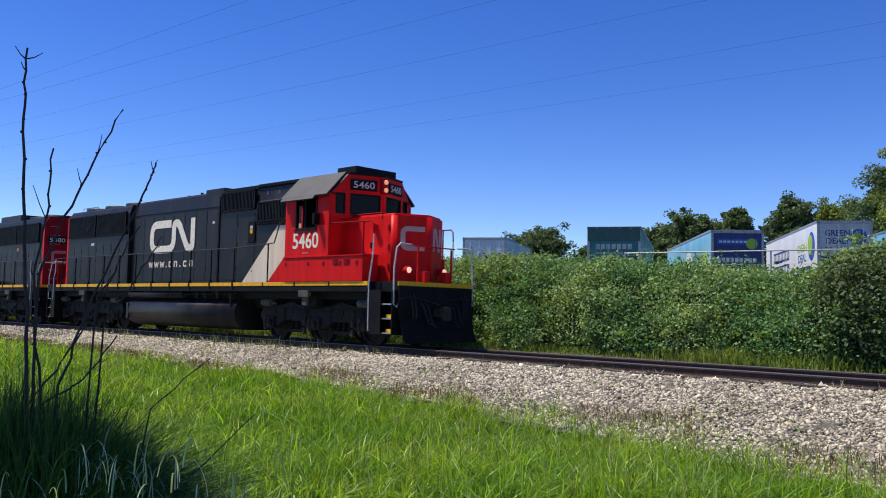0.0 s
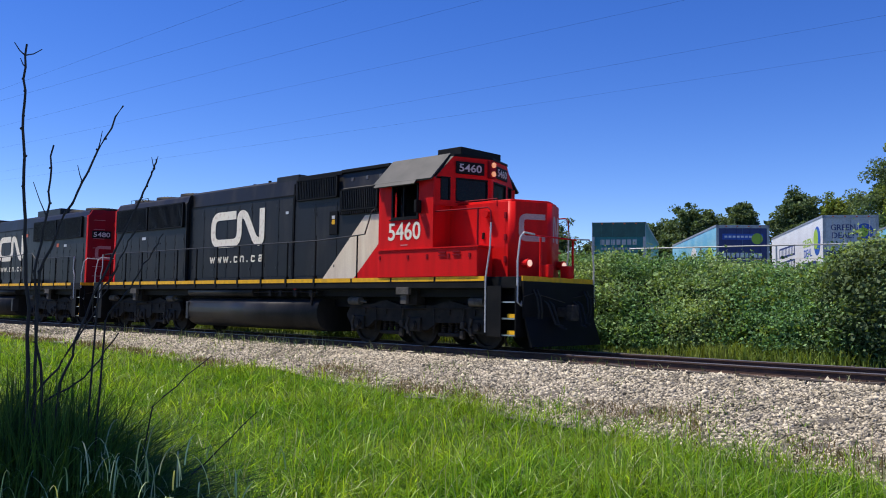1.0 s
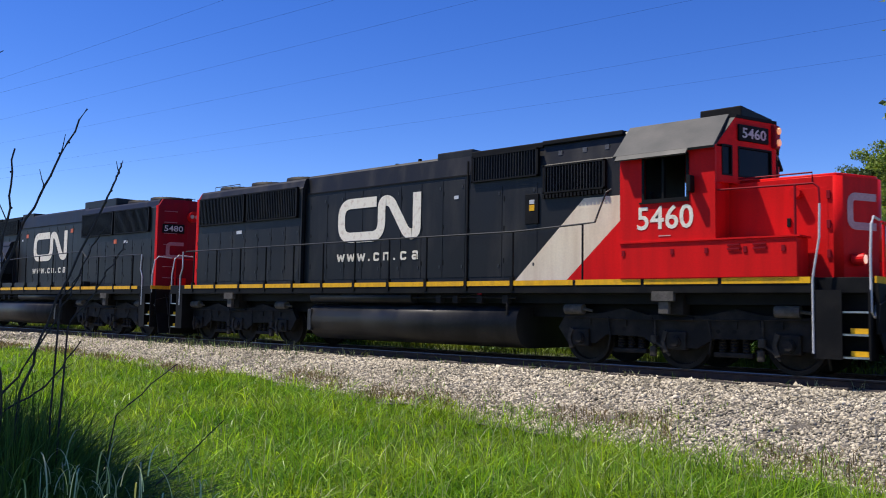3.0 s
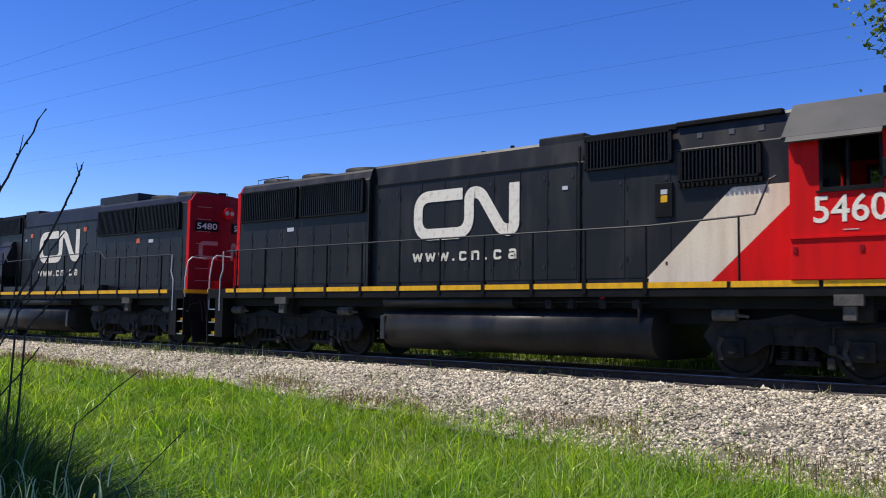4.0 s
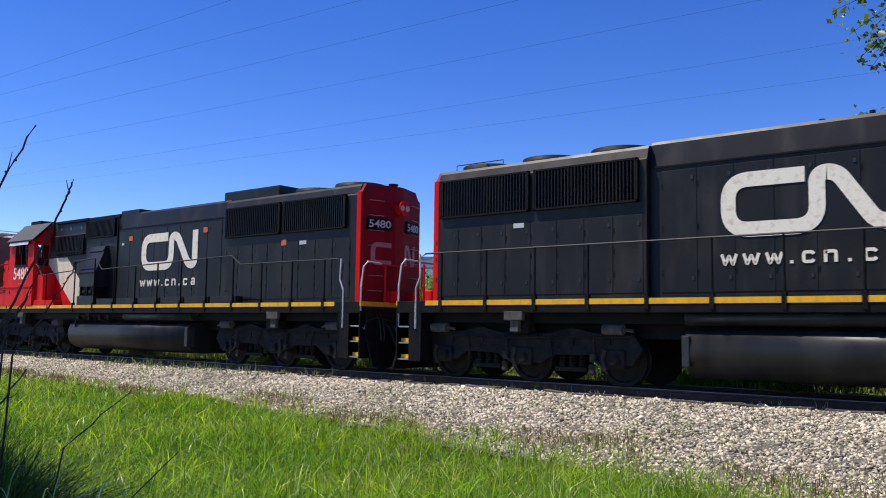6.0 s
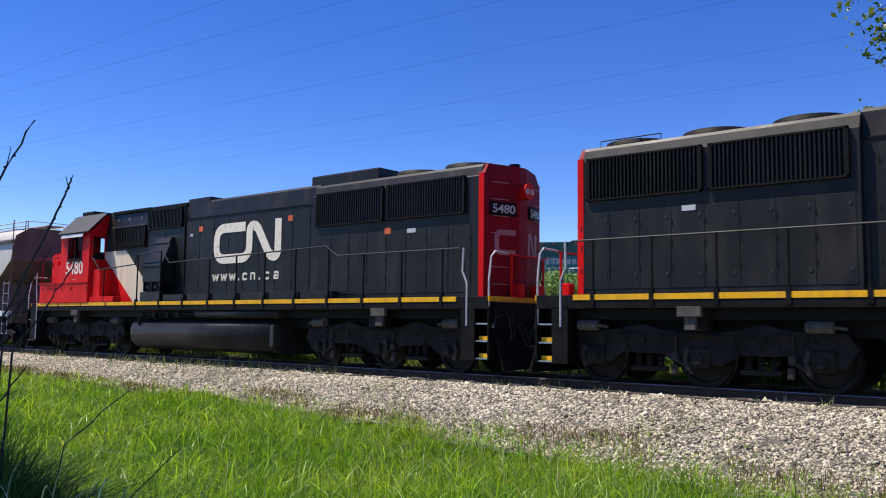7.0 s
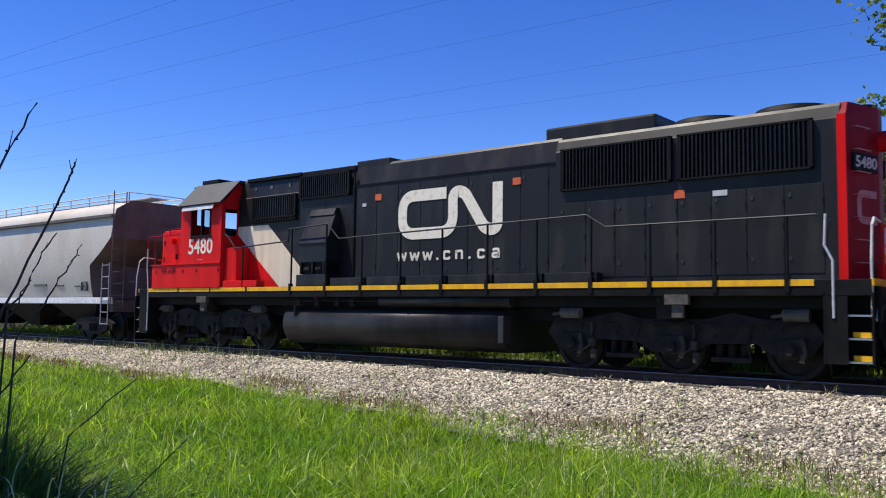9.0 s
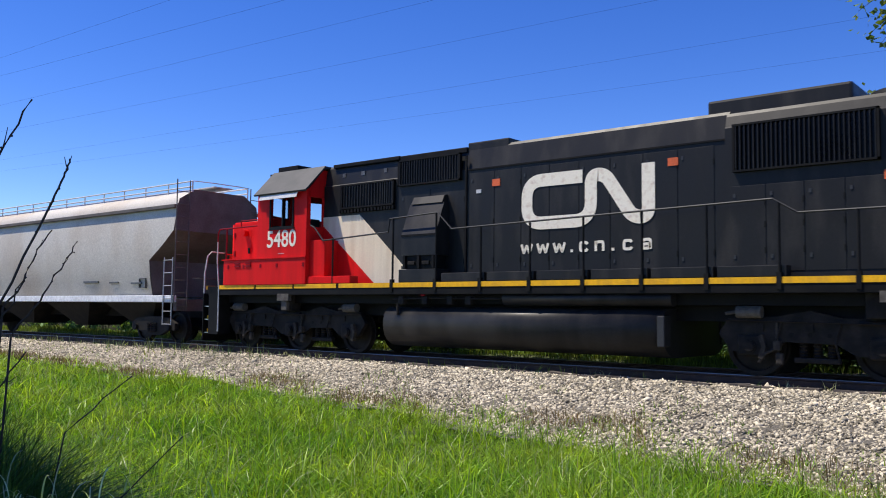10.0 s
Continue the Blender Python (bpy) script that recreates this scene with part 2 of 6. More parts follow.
def prism(bm, outline, x0, x1, axis="x"):
    """An outline of (y, z), or (x, z) for axis y, drawn out along the axis."""
    def at(p, d):
        return (d, p[0], p[1]) if axis == "x" else (p[0], d, p[1]) if axis == "y" else (p[0], p[1], d)
    a = [bm.verts.new(at(p, x0)) for p in outline]
    b = [bm.verts.new(at(p, x1)) for p in outline]
    n = len(outline)
    bm.faces.new(a)
    bm.faces.new(b[::-1])
    for i in range(n):
        bm.faces.new((a[i], b[i], b[(i + 1) % n], a[(i + 1) % n]))
    return bm


def rod(bm, p, q, r, r2=None, seg=8, caps=True):
    p, q = Vector(p), Vector(q)
    d = q - p
    m = Matrix.Translation((p + q) / 2) @ d.to_track_quat("Z", "Y").to_matrix().to_4x4()
    bmesh.ops.create_cone(bm, cap_ends=caps, segments=seg, radius1=r, radius2=r if r2 is None else r2, depth=d.length, matrix=m)
    return bm


def pipe(bm, pts, r, seg=6, r2=None):
    """A tube along points, mitred at the bends, tapering to r2."""
    pts = [Vector(p) for p in pts]
    rings = []
    n = len(pts)
    for i, p in enumerate(pts):
        d = (pts[min(i + 1, n - 1)] - pts[max(i - 1, 0)]).normalized()
        up = Vector((0, 0, 1)) if abs(d.z) < 0.9 else Vector((1, 0, 0))
        a = d.cross(up).normalized()
        b = d.cross(a)
        rad = r if r2 is None else r + (r2 - r) * i / (n - 1)
        rings.append([bm.verts.new(p + (a * math.cos(k * 2 * math.pi / seg) + b * math.sin(k * 2 * math.pi / seg)) * rad) for k in range(seg)])
    for u, v in zip(rings, rings[1:]):
        for k in range(seg):
            bm.faces.new((u[k], u[(k + 1) % seg], v[(k + 1) % seg], v[k]))
    bm.faces.new(rings[0][::-1])
    bm.faces.new(rings[-1])
    return bm


def B():
    return bmesh.new()


def lettering(text, height, material, parent, m, bold=0.0, width=None, name="lettering", label=""):
    """Raised letters in the built-in font, centred, as a mesh; height is that of a capital."""
    cu = bpy.data.curves.new(name, "FONT")
    cu.body, cu.align_x, cu.align_y, cu.size = text, "CENTER", "CENTER", 1.0
    cu.extrude, cu.offset, cu.resolution_u = 0.004, bold, 3
    tmp = bpy.data.objects.new(name, cu)
    scene.collection.objects.link(tmp)
    dg = bpy.context.evaluated_depsgraph_get()
    me = bpy.data.meshes.new_from_object(tmp.evaluated_get(dg))
    bpy.data.objects.remove(tmp)
    co = [v.co for v in me.vertices]
    x0, x1 = min(c.x for c in co), max(c.x for c in co)
    y0, y1 = min(c.y for c in co), max(c.y for c in co)
    sy = height / (y1 - y0)
    sx = width / (x1 - x0) if width else sy
    for v in me.vertices:
        v.co = ((v.co.x - (x0 + x1) / 2) * sx, (v.co.y - (y0 + y1) / 2) * sy, v.co.z)
    me.materials.clear()
    me.materials.append(M[material])
    ob = new(name, me)
    ob.parent = parent
    ob.matrix_basis = m
    if label:
        tagged(ob, label)
    return ob


def ribbon(bm, pts, w, radius, depth=0.006):
    """A flat band of width w along points in the xy plane, with rounded bends."""
    path = [Vector(pts[0])]
    for i in range(1, len(pts) - 1):
        a, p, b = Vector(pts[i - 1]), Vector(pts[i]), Vector(pts[i + 1])
        u, v = (a - p).normalized(), (b - p).normalized()
        half = math.acos(max(-1, min(1, u.dot(v)))) / 2
        cut = min(radius / math.tan(half), (a - p).length * 0.5, (b - p).length * 0.5)
        s, e = p + u * cut, p + v * cut
        for k in range(9):
            t = k / 8
            path.append((1 - t) ** 2 * s + 2 * t * (1 - t) * (p * 0.92 + (s + e) * 0.04) + t * t * e)
    path.append(Vector(pts[-1]))
    left, right = [], []
    for i, p in enumerate(path):
        d = (path[min(i + 1, len(path) - 1)] - path[max(i - 1, 0)]).normalized()
        nrm = Vector((-d.y, d.x))
        left.append(p + nrm * w / 2)
        right.append(p - nrm * w / 2)
    rows = [[bm.verts.new((q.x, q.y, z)) for q in side] for side in (left, right) for z in (0, depth)]
    l0, l1, r0, r1 = rows
    for i in range(len(path) - 1):
        for a, b in ((l0, l1), (l1, r1), (r1, r0), (r0, l0)):
            bm.faces.new((a[i], a[i + 1], b[i + 1], b[i]))
    bm.faces.new((l0[0], l1[0], r1[0], r0[0]))
    bm.faces.new((l0[-1], l1[-1], r1[-1], r0[-1]))
    return bm


def sheet(name, co, faces, material, label="", category="", kind="stuff", parent=None):
    """A mesh from arrays of points and faces (all with equally many corners)."""
    me = bpy.data.meshes.new(name)
    co = np.asarray(co, np.float32).reshape(-1, 3)
    faces = np.asarray(faces, np.int32)
    n, k = faces.shape
    me.vertices.add(len(co))
    me.vertices.foreach_set("co", co.ravel())
    me.loops.add(n * k)
    me.loops.foreach_set("vertex_index", faces.ravel())
    me.polygons.add(n)
    me.polygons.foreach_set("loop_start", np.arange(0, n * k, k, dtype=np.int32))
    me.polygons.foreach_set("loop_total", np.full(n, k, np.int32))
    me.update(calc_edges=True)
    me.validate()
    me.materials.append(M[material])
    ob = new(name, me)
    if parent is not None:
        ob.parent = parent
    return tagged(ob, label, category, "", kind)


# ---------------------------------------------------------------- ground and track
TY = 15.98          # centre of the track
rng = np.random.default_rng(5)


def toe(x):
    return np.interp(x, (-45, -40, -23, -10, -4, 4, 20), (13.3, 13.2, 13.0, 11.5, 10.3, 9.6, 9.3))


def field(x):
    return np.interp(x, (-45, -40, -23, -10, -4, 10), (-0.25, -0.27, -0.40, -0.70, -0.80, -0.85))


def verge(x):
    """Where the grass gives way to the stones."""
    return toe(x) + np.interp(x, (-27, -20, -17.4, -16.8, -12.5, -11.6, -11.2, -9.4, -8.2, -6.0, -5.4, -3.9, -3.0, 4), (-1.4, -1.2, -1.0, 0.2, 0.4, 0.0, 0.4, 0.1, 0.5, 0.9, 0.62, 0.45, 0.35, 0.5))


def wave(x, y, k=1.0):
    return (np.sin(x * 0.9 * k + 1.3 * np.sin(y * 0.5 * k)) + np.sin(y * 1.1 * k + 1.7 * np.sin(x * 0.6 * k)) + 0.6 * np.sin((x + y) * 2.3 * k)) / 2.6


def height(x, y):
    """The ground's height: a grass field, the ballast bank, a strip beyond the track, and the raised yard."""
    x, y = np.asarray(x, float), np.asarray(y, float)
    t, f = toe(x), field(x)
    bank = f + (-0.165 - f) * np.clip((y - t) / (14.3 - t), 0, 1) ** 0.85
    z = np.where(y < t, f + 0.04 * wave(x, y), bank)
    z = np.where(y > 14.3, np.interp(y, (14.3, 14.85, 15.05), (-0.165, -0.165, -0.205)), z)
    z = np.where(y > 17.7, -0.205 + 0.205 * np.clip((y - 17.7) / 0.8, 0, 1), z)
    z = np.where(y > 22, 1.6 * np.clip((y - 22) / 4, 0, 1), z)
    return z


def grid_sheet(name, xs, ys, drop, material, label, category, kind="structure"):
    X, Y = np.meshgrid(xs, ys, indexing="ij")
    Z = height(X, Y) + drop
    n, k = X.shape
    i = np.arange(n * k).reshape(n, k)
    f = np.stack([i[:-1, :-1], i[1:, :-1], i[1:, 1:], i[:-1, 1:]], -1).reshape(-1, 4)
    return sheet(name, np.stack([X, Y, Z], -1), f, material, label, category, kind)


far = np.array([-1500, -600, -250, -120, -80])
xs = np.concatenate([far, np.arange(-60, 16, 0.5), -far[::-1] - 50])
ys = np.concatenate([[-1500, -400, -100, -40, -20], np.arange(-10, 28, 0.4), [30, 40, 60, 100, 250, 600, 1500]])
grid_sheet("ground", xs, ys, -0.05, "soil", "green-brown grassy ground beside the railway line, darkened as shade between blades", "ground")

# ballast bank: bed, coloured dark as the shade between stones, and loose stones
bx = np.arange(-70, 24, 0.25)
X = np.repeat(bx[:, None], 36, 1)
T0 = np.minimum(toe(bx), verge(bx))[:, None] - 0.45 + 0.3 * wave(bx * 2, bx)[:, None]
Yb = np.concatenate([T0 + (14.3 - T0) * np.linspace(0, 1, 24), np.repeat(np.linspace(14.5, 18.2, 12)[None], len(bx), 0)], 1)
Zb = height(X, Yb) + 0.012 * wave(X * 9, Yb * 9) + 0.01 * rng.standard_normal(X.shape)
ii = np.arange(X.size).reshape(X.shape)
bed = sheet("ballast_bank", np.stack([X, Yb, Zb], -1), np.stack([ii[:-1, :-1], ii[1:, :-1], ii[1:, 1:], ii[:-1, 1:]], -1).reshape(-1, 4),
            "ballast", "crushed-stone ballast bank under the track, darkened as shade between stones", "ballast", "structure")


def stones(n, x0, x1, size, seed, power):
    r = np.random.default_rng(seed)
    x = x1 + (x0 - x1) * r.random(n) ** power
    t = np.minimum(toe(x), verge(x)) - 0.35
    y = t + (15.0 - t) * r.random(n)
    z = height(x, y) + 0.005
    base = np.array([(1, 0, 0), (-1, 0, 0), (0, 1, 0), (0, -1, 0), (0, 0, 1), (0, 0, -1)], float)
    co = base[None] * r.uniform(0.55, 1.2, (n, 6, 1)) + r.normal(0, 0.22, (n, 6, 3))
    a = r.uniform(0, 6.3, n)
    c, s = np.cos(a), np.sin(a)
    q = r.uniform(0, 1.2, n)
    cq, sq = np.cos(q), np.sin(q)
    co = np.stack([co[..., 0] * cq[:, None] - co[..., 2] * sq[:, None], co[..., 1], co[..., 0] * sq[:, None] + co[..., 2] * cq[:, None]], -1)
    co = np.stack([co[..., 0] * c[:, None] - co[..., 1] * s[:, None], co[..., 0] * s[:, None] + co[..., 1] * c[:, None], co[..., 2] * 0.75], -1)
    co = co * (size * r.lognormal(0, 0.35, n))[:, None, None] + np.stack([x, y, z], -1)[:, None]
    tri = np.array([(0, 2, 4), (2, 1, 4), (1, 3, 4), (3, 0, 4), (2, 0, 5), (1, 2, 5), (3, 1, 5), (0, 3, 5)])
    return co, (tri[None] + 6 * np.arange(n)[:, None, None]).reshape(-1, 3)


co, fa = stones(125000, -32, 1, 0.025, 11, 1.35)
sheet("ballast_stones", co, fa, "stone", "loose angular grey and tan ballast stones", "ballast")
co, fa = stones(12000, -62, -32, 0.04, 12, 1.0)
sheet("ballast_stones", co, fa, "stone", "loose angular grey ballast stones far along the line", "ballast")

track = tagged(thing("railway_track"), "single railway track with rusty rails on wooden ties", "track", "", "structure")
for s in (-0.7525, 0.7525):
    w = [(-0.07, -0.175), (0.07, -0.175), (0.07, -0.162), (0.012, -0.145), (0.010, -0.05), (0.034, -0.038), (0.034, -0.012), (-0.034, -0.012), (-0.034, -0.038), (-0.010, -0.05), (-0.012, -0.145), (-0.07, -0.162)]
    rail = part("rail", prism(B(), [(TY + s + a, b) for a, b in w], -260, 160), "rust", track, "rusty brown steel rail")
    part("rail_head", prism(B(), [(TY + s + a, b) for a, b in ((-0.034, -0.012), (0.034, -0.012), (0.03, 0), (-0.03, 0))], -260, 160), "railhead", rail, "worn shiny rail head")
tie_ob = None
for k in range(150):
    x = -62 + k * 0.55
    m = pose(x + 0.02 * math.sin(k * 7.1), TY - 0.06 + 0.09 * math.sin(k * 3.3), -0.245 + 0.012 * math.sin(k * 2.1), 0, 0, 0.8 * math.sin(k * 5.7))
    if tie_ob is None:
        tie_ob = part("tie", box(B(), -0.115, 0.115, -1.3, 1.3, -0.08, 0.085, 0.012), "tie", track, "weathered wooden tie", m)
        plate = B()
        for s in (-0.7525, 0.7525):
            box(plate, -0.09, 0.09, s - 0.17, s + 0.17, 0.086, 0.097)
            for d in (-0.1, 0.1):
                rod(plate, (0.05, s + d, 0.095), (0.05, s + d, 0.13), 0.014, seg=6)
        plate_ob = part("tie_plate", plate, "rust", tie_ob)
    else:
        t2 = again(tie_ob, track, m)
        again(plate_ob, t2)

sliver = None
for k in range(46):
    x = -30 + 30.5 * ((k * 0.618) % 1.0)
    y = 14.62 + 0.16 * math.sin(k * 2.9)
    m = pose(x, y, float(height(x, y)) + 0.03, 4 * math.sin(k * 1.7), 3 * math.sin(k), 14 * math.sin(k * 4.1)) @ Matrix.Diagonal((0.6 + 0.5 * ((k * 0.37) % 1.0), 1, 1, 1))
    if sliver is None:
        sliver = part("wood_sliver", box(B(), -0.3, 0.3, -0.07, 0.07, -0.02, 0.02, 0.006), "tie", track, "grey splintered timber by the rail", m)
    else:
        again(sliver, track, m)

# ---------------------------------------------------------------- grass
def blades(x, y, z, h, w, lean, seed, least=0.0, heading=None):
    """Curved tapering blades: three quads each, at points on the ground."""
    r = np.random.default_rng(seed)
    n = len(x)
    a = r.uniform(0, 2 * np.pi, n) if heading is None else heading + 0.7 * r.standard_normal(n)
    dirx, diry = np.cos(a), np.sin(a)
    f = r.uniform(0, 2 * np.pi, n)
    sx, sy = np.cos(f), np.sin(f)
    bend = lean * (least + (1 - least) * r.random(n) ** 1.2)
    rows = []
    for t, wd in ((0, 1.0), (0.4, 0.9), (0.75, 0.6), (1.0, 0.08)):
        out = bend * t ** 2 * h
        up = h * t * (1 - 0.35 * bend * t)
        for sgn in (-1, 1):
            rows.append(np.stack([x + dirx * out + sgn * sx * w * wd / 2, y + diry * out + sgn * sy * w * wd / 2, z + up], -1))
    co = np.stack(rows, 1)
    q = np.array([(0, 1, 3, 2), (2, 3, 5, 4), (4, 5, 7, 6)])
    return co, (q[None] + 8 * np.arange(n)[:, None, None]).reshape(-1, 4)


def scatter(n, seed, r0, r1, yaw0, yaw1, power=1.0):
    """Points in the sector of the field before the camera, denser towards it."""
    r = np.random.default_rng(seed)
    d = r0 + (r1 - r0) * r.random(n) ** power
    a = np.radians(yaw0 + (yaw1 - yaw0) * r.random(n))
    return -np.sin(a) * d, np.cos(a) * d, r


x, y, r = scatter(160000, 21, 3.5, 34, 5, 80, 1.0)
x2, y2, _ = scatter(70000, 22, 3.5, 10, 5, 72, 0.8)
tx, ty, _ = scatter(7000, 23, 3.5, 24, 5, 78, 0.9)
ox, oy = 0.075 * r.standard_normal((2, 7000 * 18))
ow = np.repeat(0.6 + 0.85 * r.random(7000) ** 1.5, 18)
x, y = np.concatenate([x, x2, np.repeat(tx, 18) + ox]), np.concatenate([y, y2, np.repeat(ty, 18) + oy])
turn = np.concatenate([2 * np.pi * r.random(len(x) - len(ox)), np.arctan2(oy, ox)])
tuft = np.concatenate([np.full(len(x) - len(ox), 0.9), ow])
edge_in = y < verge(x) + 0.22 * wave(x * 3, y) + 0.16 * r.standard_normal(len(x)) - 0.12
keep = edge_in & (y > 0.5)
x, y, turn, tuft = x[keep], y[keep], turn[keep], tuft[keep]
patch = wave(x * 1.3, y * 1.7)
d = np.hypot(x, y)
h = tuft * (0.20 + 0.09 * patch + 0.06 * wave(x * 4.1, y * 4.7) + 0.07 * rng.standard_normal(len(x))).clip(0.06, 0.5)
h *= np.interp(verge(x) - y, (-0.5, 0, 2.0), (0.5, 0.65, 1.0))
co, fa = blades(x, y, height(x, y) - 0.06, h, np.interp(d, (4, 12, 34), (0.012, 0.014, 0.028)), 2.1, 3, 0.15, turn)
sheet("grass", co, fa, "grass", "bright green sunlit meadow grass beside the ballast", "grass")
pick = rng.random(len(x)) < np.interp(d, (4, 8, 18), (0.07, 0.06, 0.04))
n_p = pick.sum()
co, fa = blades(x[pick], y[pick], height(x[pick], y[pick]) - 0.05, h[pick] * 1.15 + 0.10 + 0.1 * rng.random(n_p), np.interp(d[pick], (4, 12, 34), (0.017, 0.016, 0.03)), 1.9, 6)
sheet("long_grass", co, fa, "fresh_grass", "longer arching green blades among the meadow grass", "grass")
# the meadow goes on round and behind the viewpoint
gx2, gy2 = -32 + 46 * rng.random(60000), -10 + 22 * rng.random(60000)
bearing, reach = np.degrees(np.arctan2(-gx2, gy2)), np.hypot(gx2, gy2)
rest = (gy2 < verge(gx2)) & ~((bearing > 5) & (bearing < 80) & (reach > 3.5) & (gy2 > 0.5))
gx2, gy2 = gx2[rest], gy2[rest]
co, fa = blades(gx2, gy2, height(gx2, gy2) - 0.06, 0.16 + 0.16 * rng.random(len(gx2)), np.full(len(gx2), 0.022), 1.6, 8)
sheet("grass", co, fa, "grass", "green meadow grass around the viewpoint", "grass")
# a few taller pale stems among the grass
pick = rng.random(len(x)) < np.interp(verge(x) - y, (0, 1.5, 5), (0.03, 0.012, 0.006))
co, fa = blades(x[pick], y[pick], height(x[pick], y[pick]), 0.32 + 0.15 * rng.random(pick.sum()), np.full(pick.sum(), 0.007), 1.1, 4)
sheet("dry_grass", co, fa, "straw", "pale dry stems scattered through the meadow grass", "grass")

# brownish seed heads and wilted blades where the grass meets the stones
ex = -34 + 33 * rng.random(9000)
ey = verge(ex) - 0.15 + 0.28 * rng.standard_normal(9000) + 0.2 * wave(ex * 3, ex)
some = wave(ex * 1.9, ey * 1.3) > -0.25
ex, ey = ex[some], ey[some]
co, fa = blades(ex, ey, height(ex, ey) - 0.02, 0.08 + 0.14 * rng.random(len(ex)), np.interp(-ex, (0, 30), (0.012, 0.02)), 1.5, 9)
sheet("verge_seed_heads", co, fa, "seed", "brownish seed heads along the edge of the meadow", "grass")
ex = -28 + 26 * rng.random(2600)
ey = verge(ex) + 0.9 * np.abs(rng.standard_normal(2600)) ** 1.3
some = (ey < 13.9) & (wave(ex * 2.3, ey * 2.1) > 0.1)
ex, ey = ex[some], ey[some]
co, fa = blades(ex, ey, height(ex, ey) - 0.01, 0.05 + 0.12 * rng.random(len(ex)), np.full(len(ex), 0.014), 1.6, 10)
sheet("ballast_weeds", co, fa, "grass", "small green weeds scattered on the ballast slope", "weeds")

# ---------------------------------------------------------------- foliage helpers
def leaves(points, size, seed, droop=0.35, normal_up=0.5):
    """Small folded leaves (two triangles bent along the midrib) at the given points."""
    r = np.random.default_rng(seed)
    n = len(points)
    a = r.normal(0, 1, (n, 3))
    a[:, 2] = a[:, 2] * 0.6 - droop
    a /= np.linalg.norm(a, axis=1, keepdims=True)
    up = r.normal(0, 0.7, (n, 3)) + np.array([-0.25, -0.3, normal_up])
    b = np.cross(a, up)
    b /= np.linalg.norm(b, axis=1, keepdims=True) + 1e-9
    c = np.cross(a, b)
    s = (size * r.lognormal(0, 0.3, n))[:, None]
    p = np.asarray(points)
    co = np.stack([p - a * s * 0.5, p + b * s * 0.36 + c * s * 0.12, p + a * s * 0.55, p - b * s * 0.36 + c * s * 0.12], 1)
    f = np.array([(0, 1, 2), (0, 2, 3)])
    return co, (f[None] + 4 * np.arange(n)[:, None, None]).reshape(-1, 3)


def tree(x, y, z, tall, wide, seed, leaf_size, count, material, label, low=0.3, shape=1.0):
    """A tapered trunk with limbs, and a crown of leaf clumps round the limbs' ends."""
    r = np.random.default_rng(seed)
    ob = tagged(thing("tree", pose(x, y, z)), label, "tree", "trees behind the railway line")
    bm = B()
    lean = r.normal(0, 0.03, 2)
    pts = [(lean[0] * tall * t, lean[1] * tall * t, tall * 0.9 * t) for t in np.linspace(0, 1, 7)]
    pipe(bm, pts, 0.02 * tall, 8, 0.004 * tall)
    tips = []
    n_limb = 16
    for k in range(n_limb):
        t = low + (0.95 - low) * k / (n_limb - 1)
        a = k * 2.4 + r.uniform(-0.4, 0.4)
        reach = wide / 2 * (math.sin(math.pi * min(1, (t - low) / (1 - low) * 0.85 + 0.18)) ** 0.7) * r.uniform(0.65, 1.1)
        s = Vector((lean[0] * tall * t, lean[1] * tall * t, tall * 0.9 * t))
        e = s + Vector((math.cos(a) * reach, math.sin(a) * reach, 0.12 * tall * r.uniform(0.3, 1)))
        mid = (s + e) / 2 + Vector((0, 0, 0.03 * tall))
        pipe(bm, [s, mid, e], 0.007 * tall, 5, 0.002 * tall)
        tips += [(e, reach), (mid, reach * 0.8)]
        for q in (-1, 1):
            e2 = mid + Vector((math.cos(a + q * 0.8) * reach * 0.5, math.sin(a + q * 0.8) * reach * 0.5, 0.05 * tall))
            pipe(bm, [mid, e2], 0.004 * tall, 4, 0.0015 * tall)
            tips.append((e2, reach * 0.8))
    tips.append((Vector((lean[0] * tall, lean[1] * tall, tall * 0.94)), wide * 0.25))
    part("trunk", bm, "bark", ob, "grey-brown branching trunk")
    per = max(6, count // (len(tips) * 5))
    cloud = []
    for e, reach in tips:
        for _ in range(5):
            c = np.array(e) + r.normal(0, 1, 3) * (0.11 * wide + 0.12 * reach) * np.array([1, 1, 0.75])
            rad = (0.075 * wide + 0.03 * tall) * r.uniform(0.6, 1.3)
            v = r.normal(0, 1, (per, 3))
            v /= np.linalg.norm(v, axis=1, keepdims=True)
            cloud.append(c + v * rad * r.random((per, 1)) ** 0.4 * np.array([1, 1, 0.7]))
    cloud = np.concatenate(cloud)
    cloud = cloud[cloud[:, 2] > low * tall * 0.5]
    co, fa = leaves(cloud, leaf_size * 0.8, seed + 1)
    sheet("crown", co, fa, material, "", "", "", ob)
    return ob


# ---------------------------------------------------------------- thicket beyond the track
def thicket_top(x):
    return np.interp(x, (-70, -40, -25, -18, -13, -11.5, -10, -8.5, -7.4, -6.9, -6.2, -3, 4, 12), (2.0, 2.2, 2.3, 2.25, 2.08, 1.88, 1.86, 1.70, 1.55, 1.9, 2.15, 2.2, 2.1, 2.0))


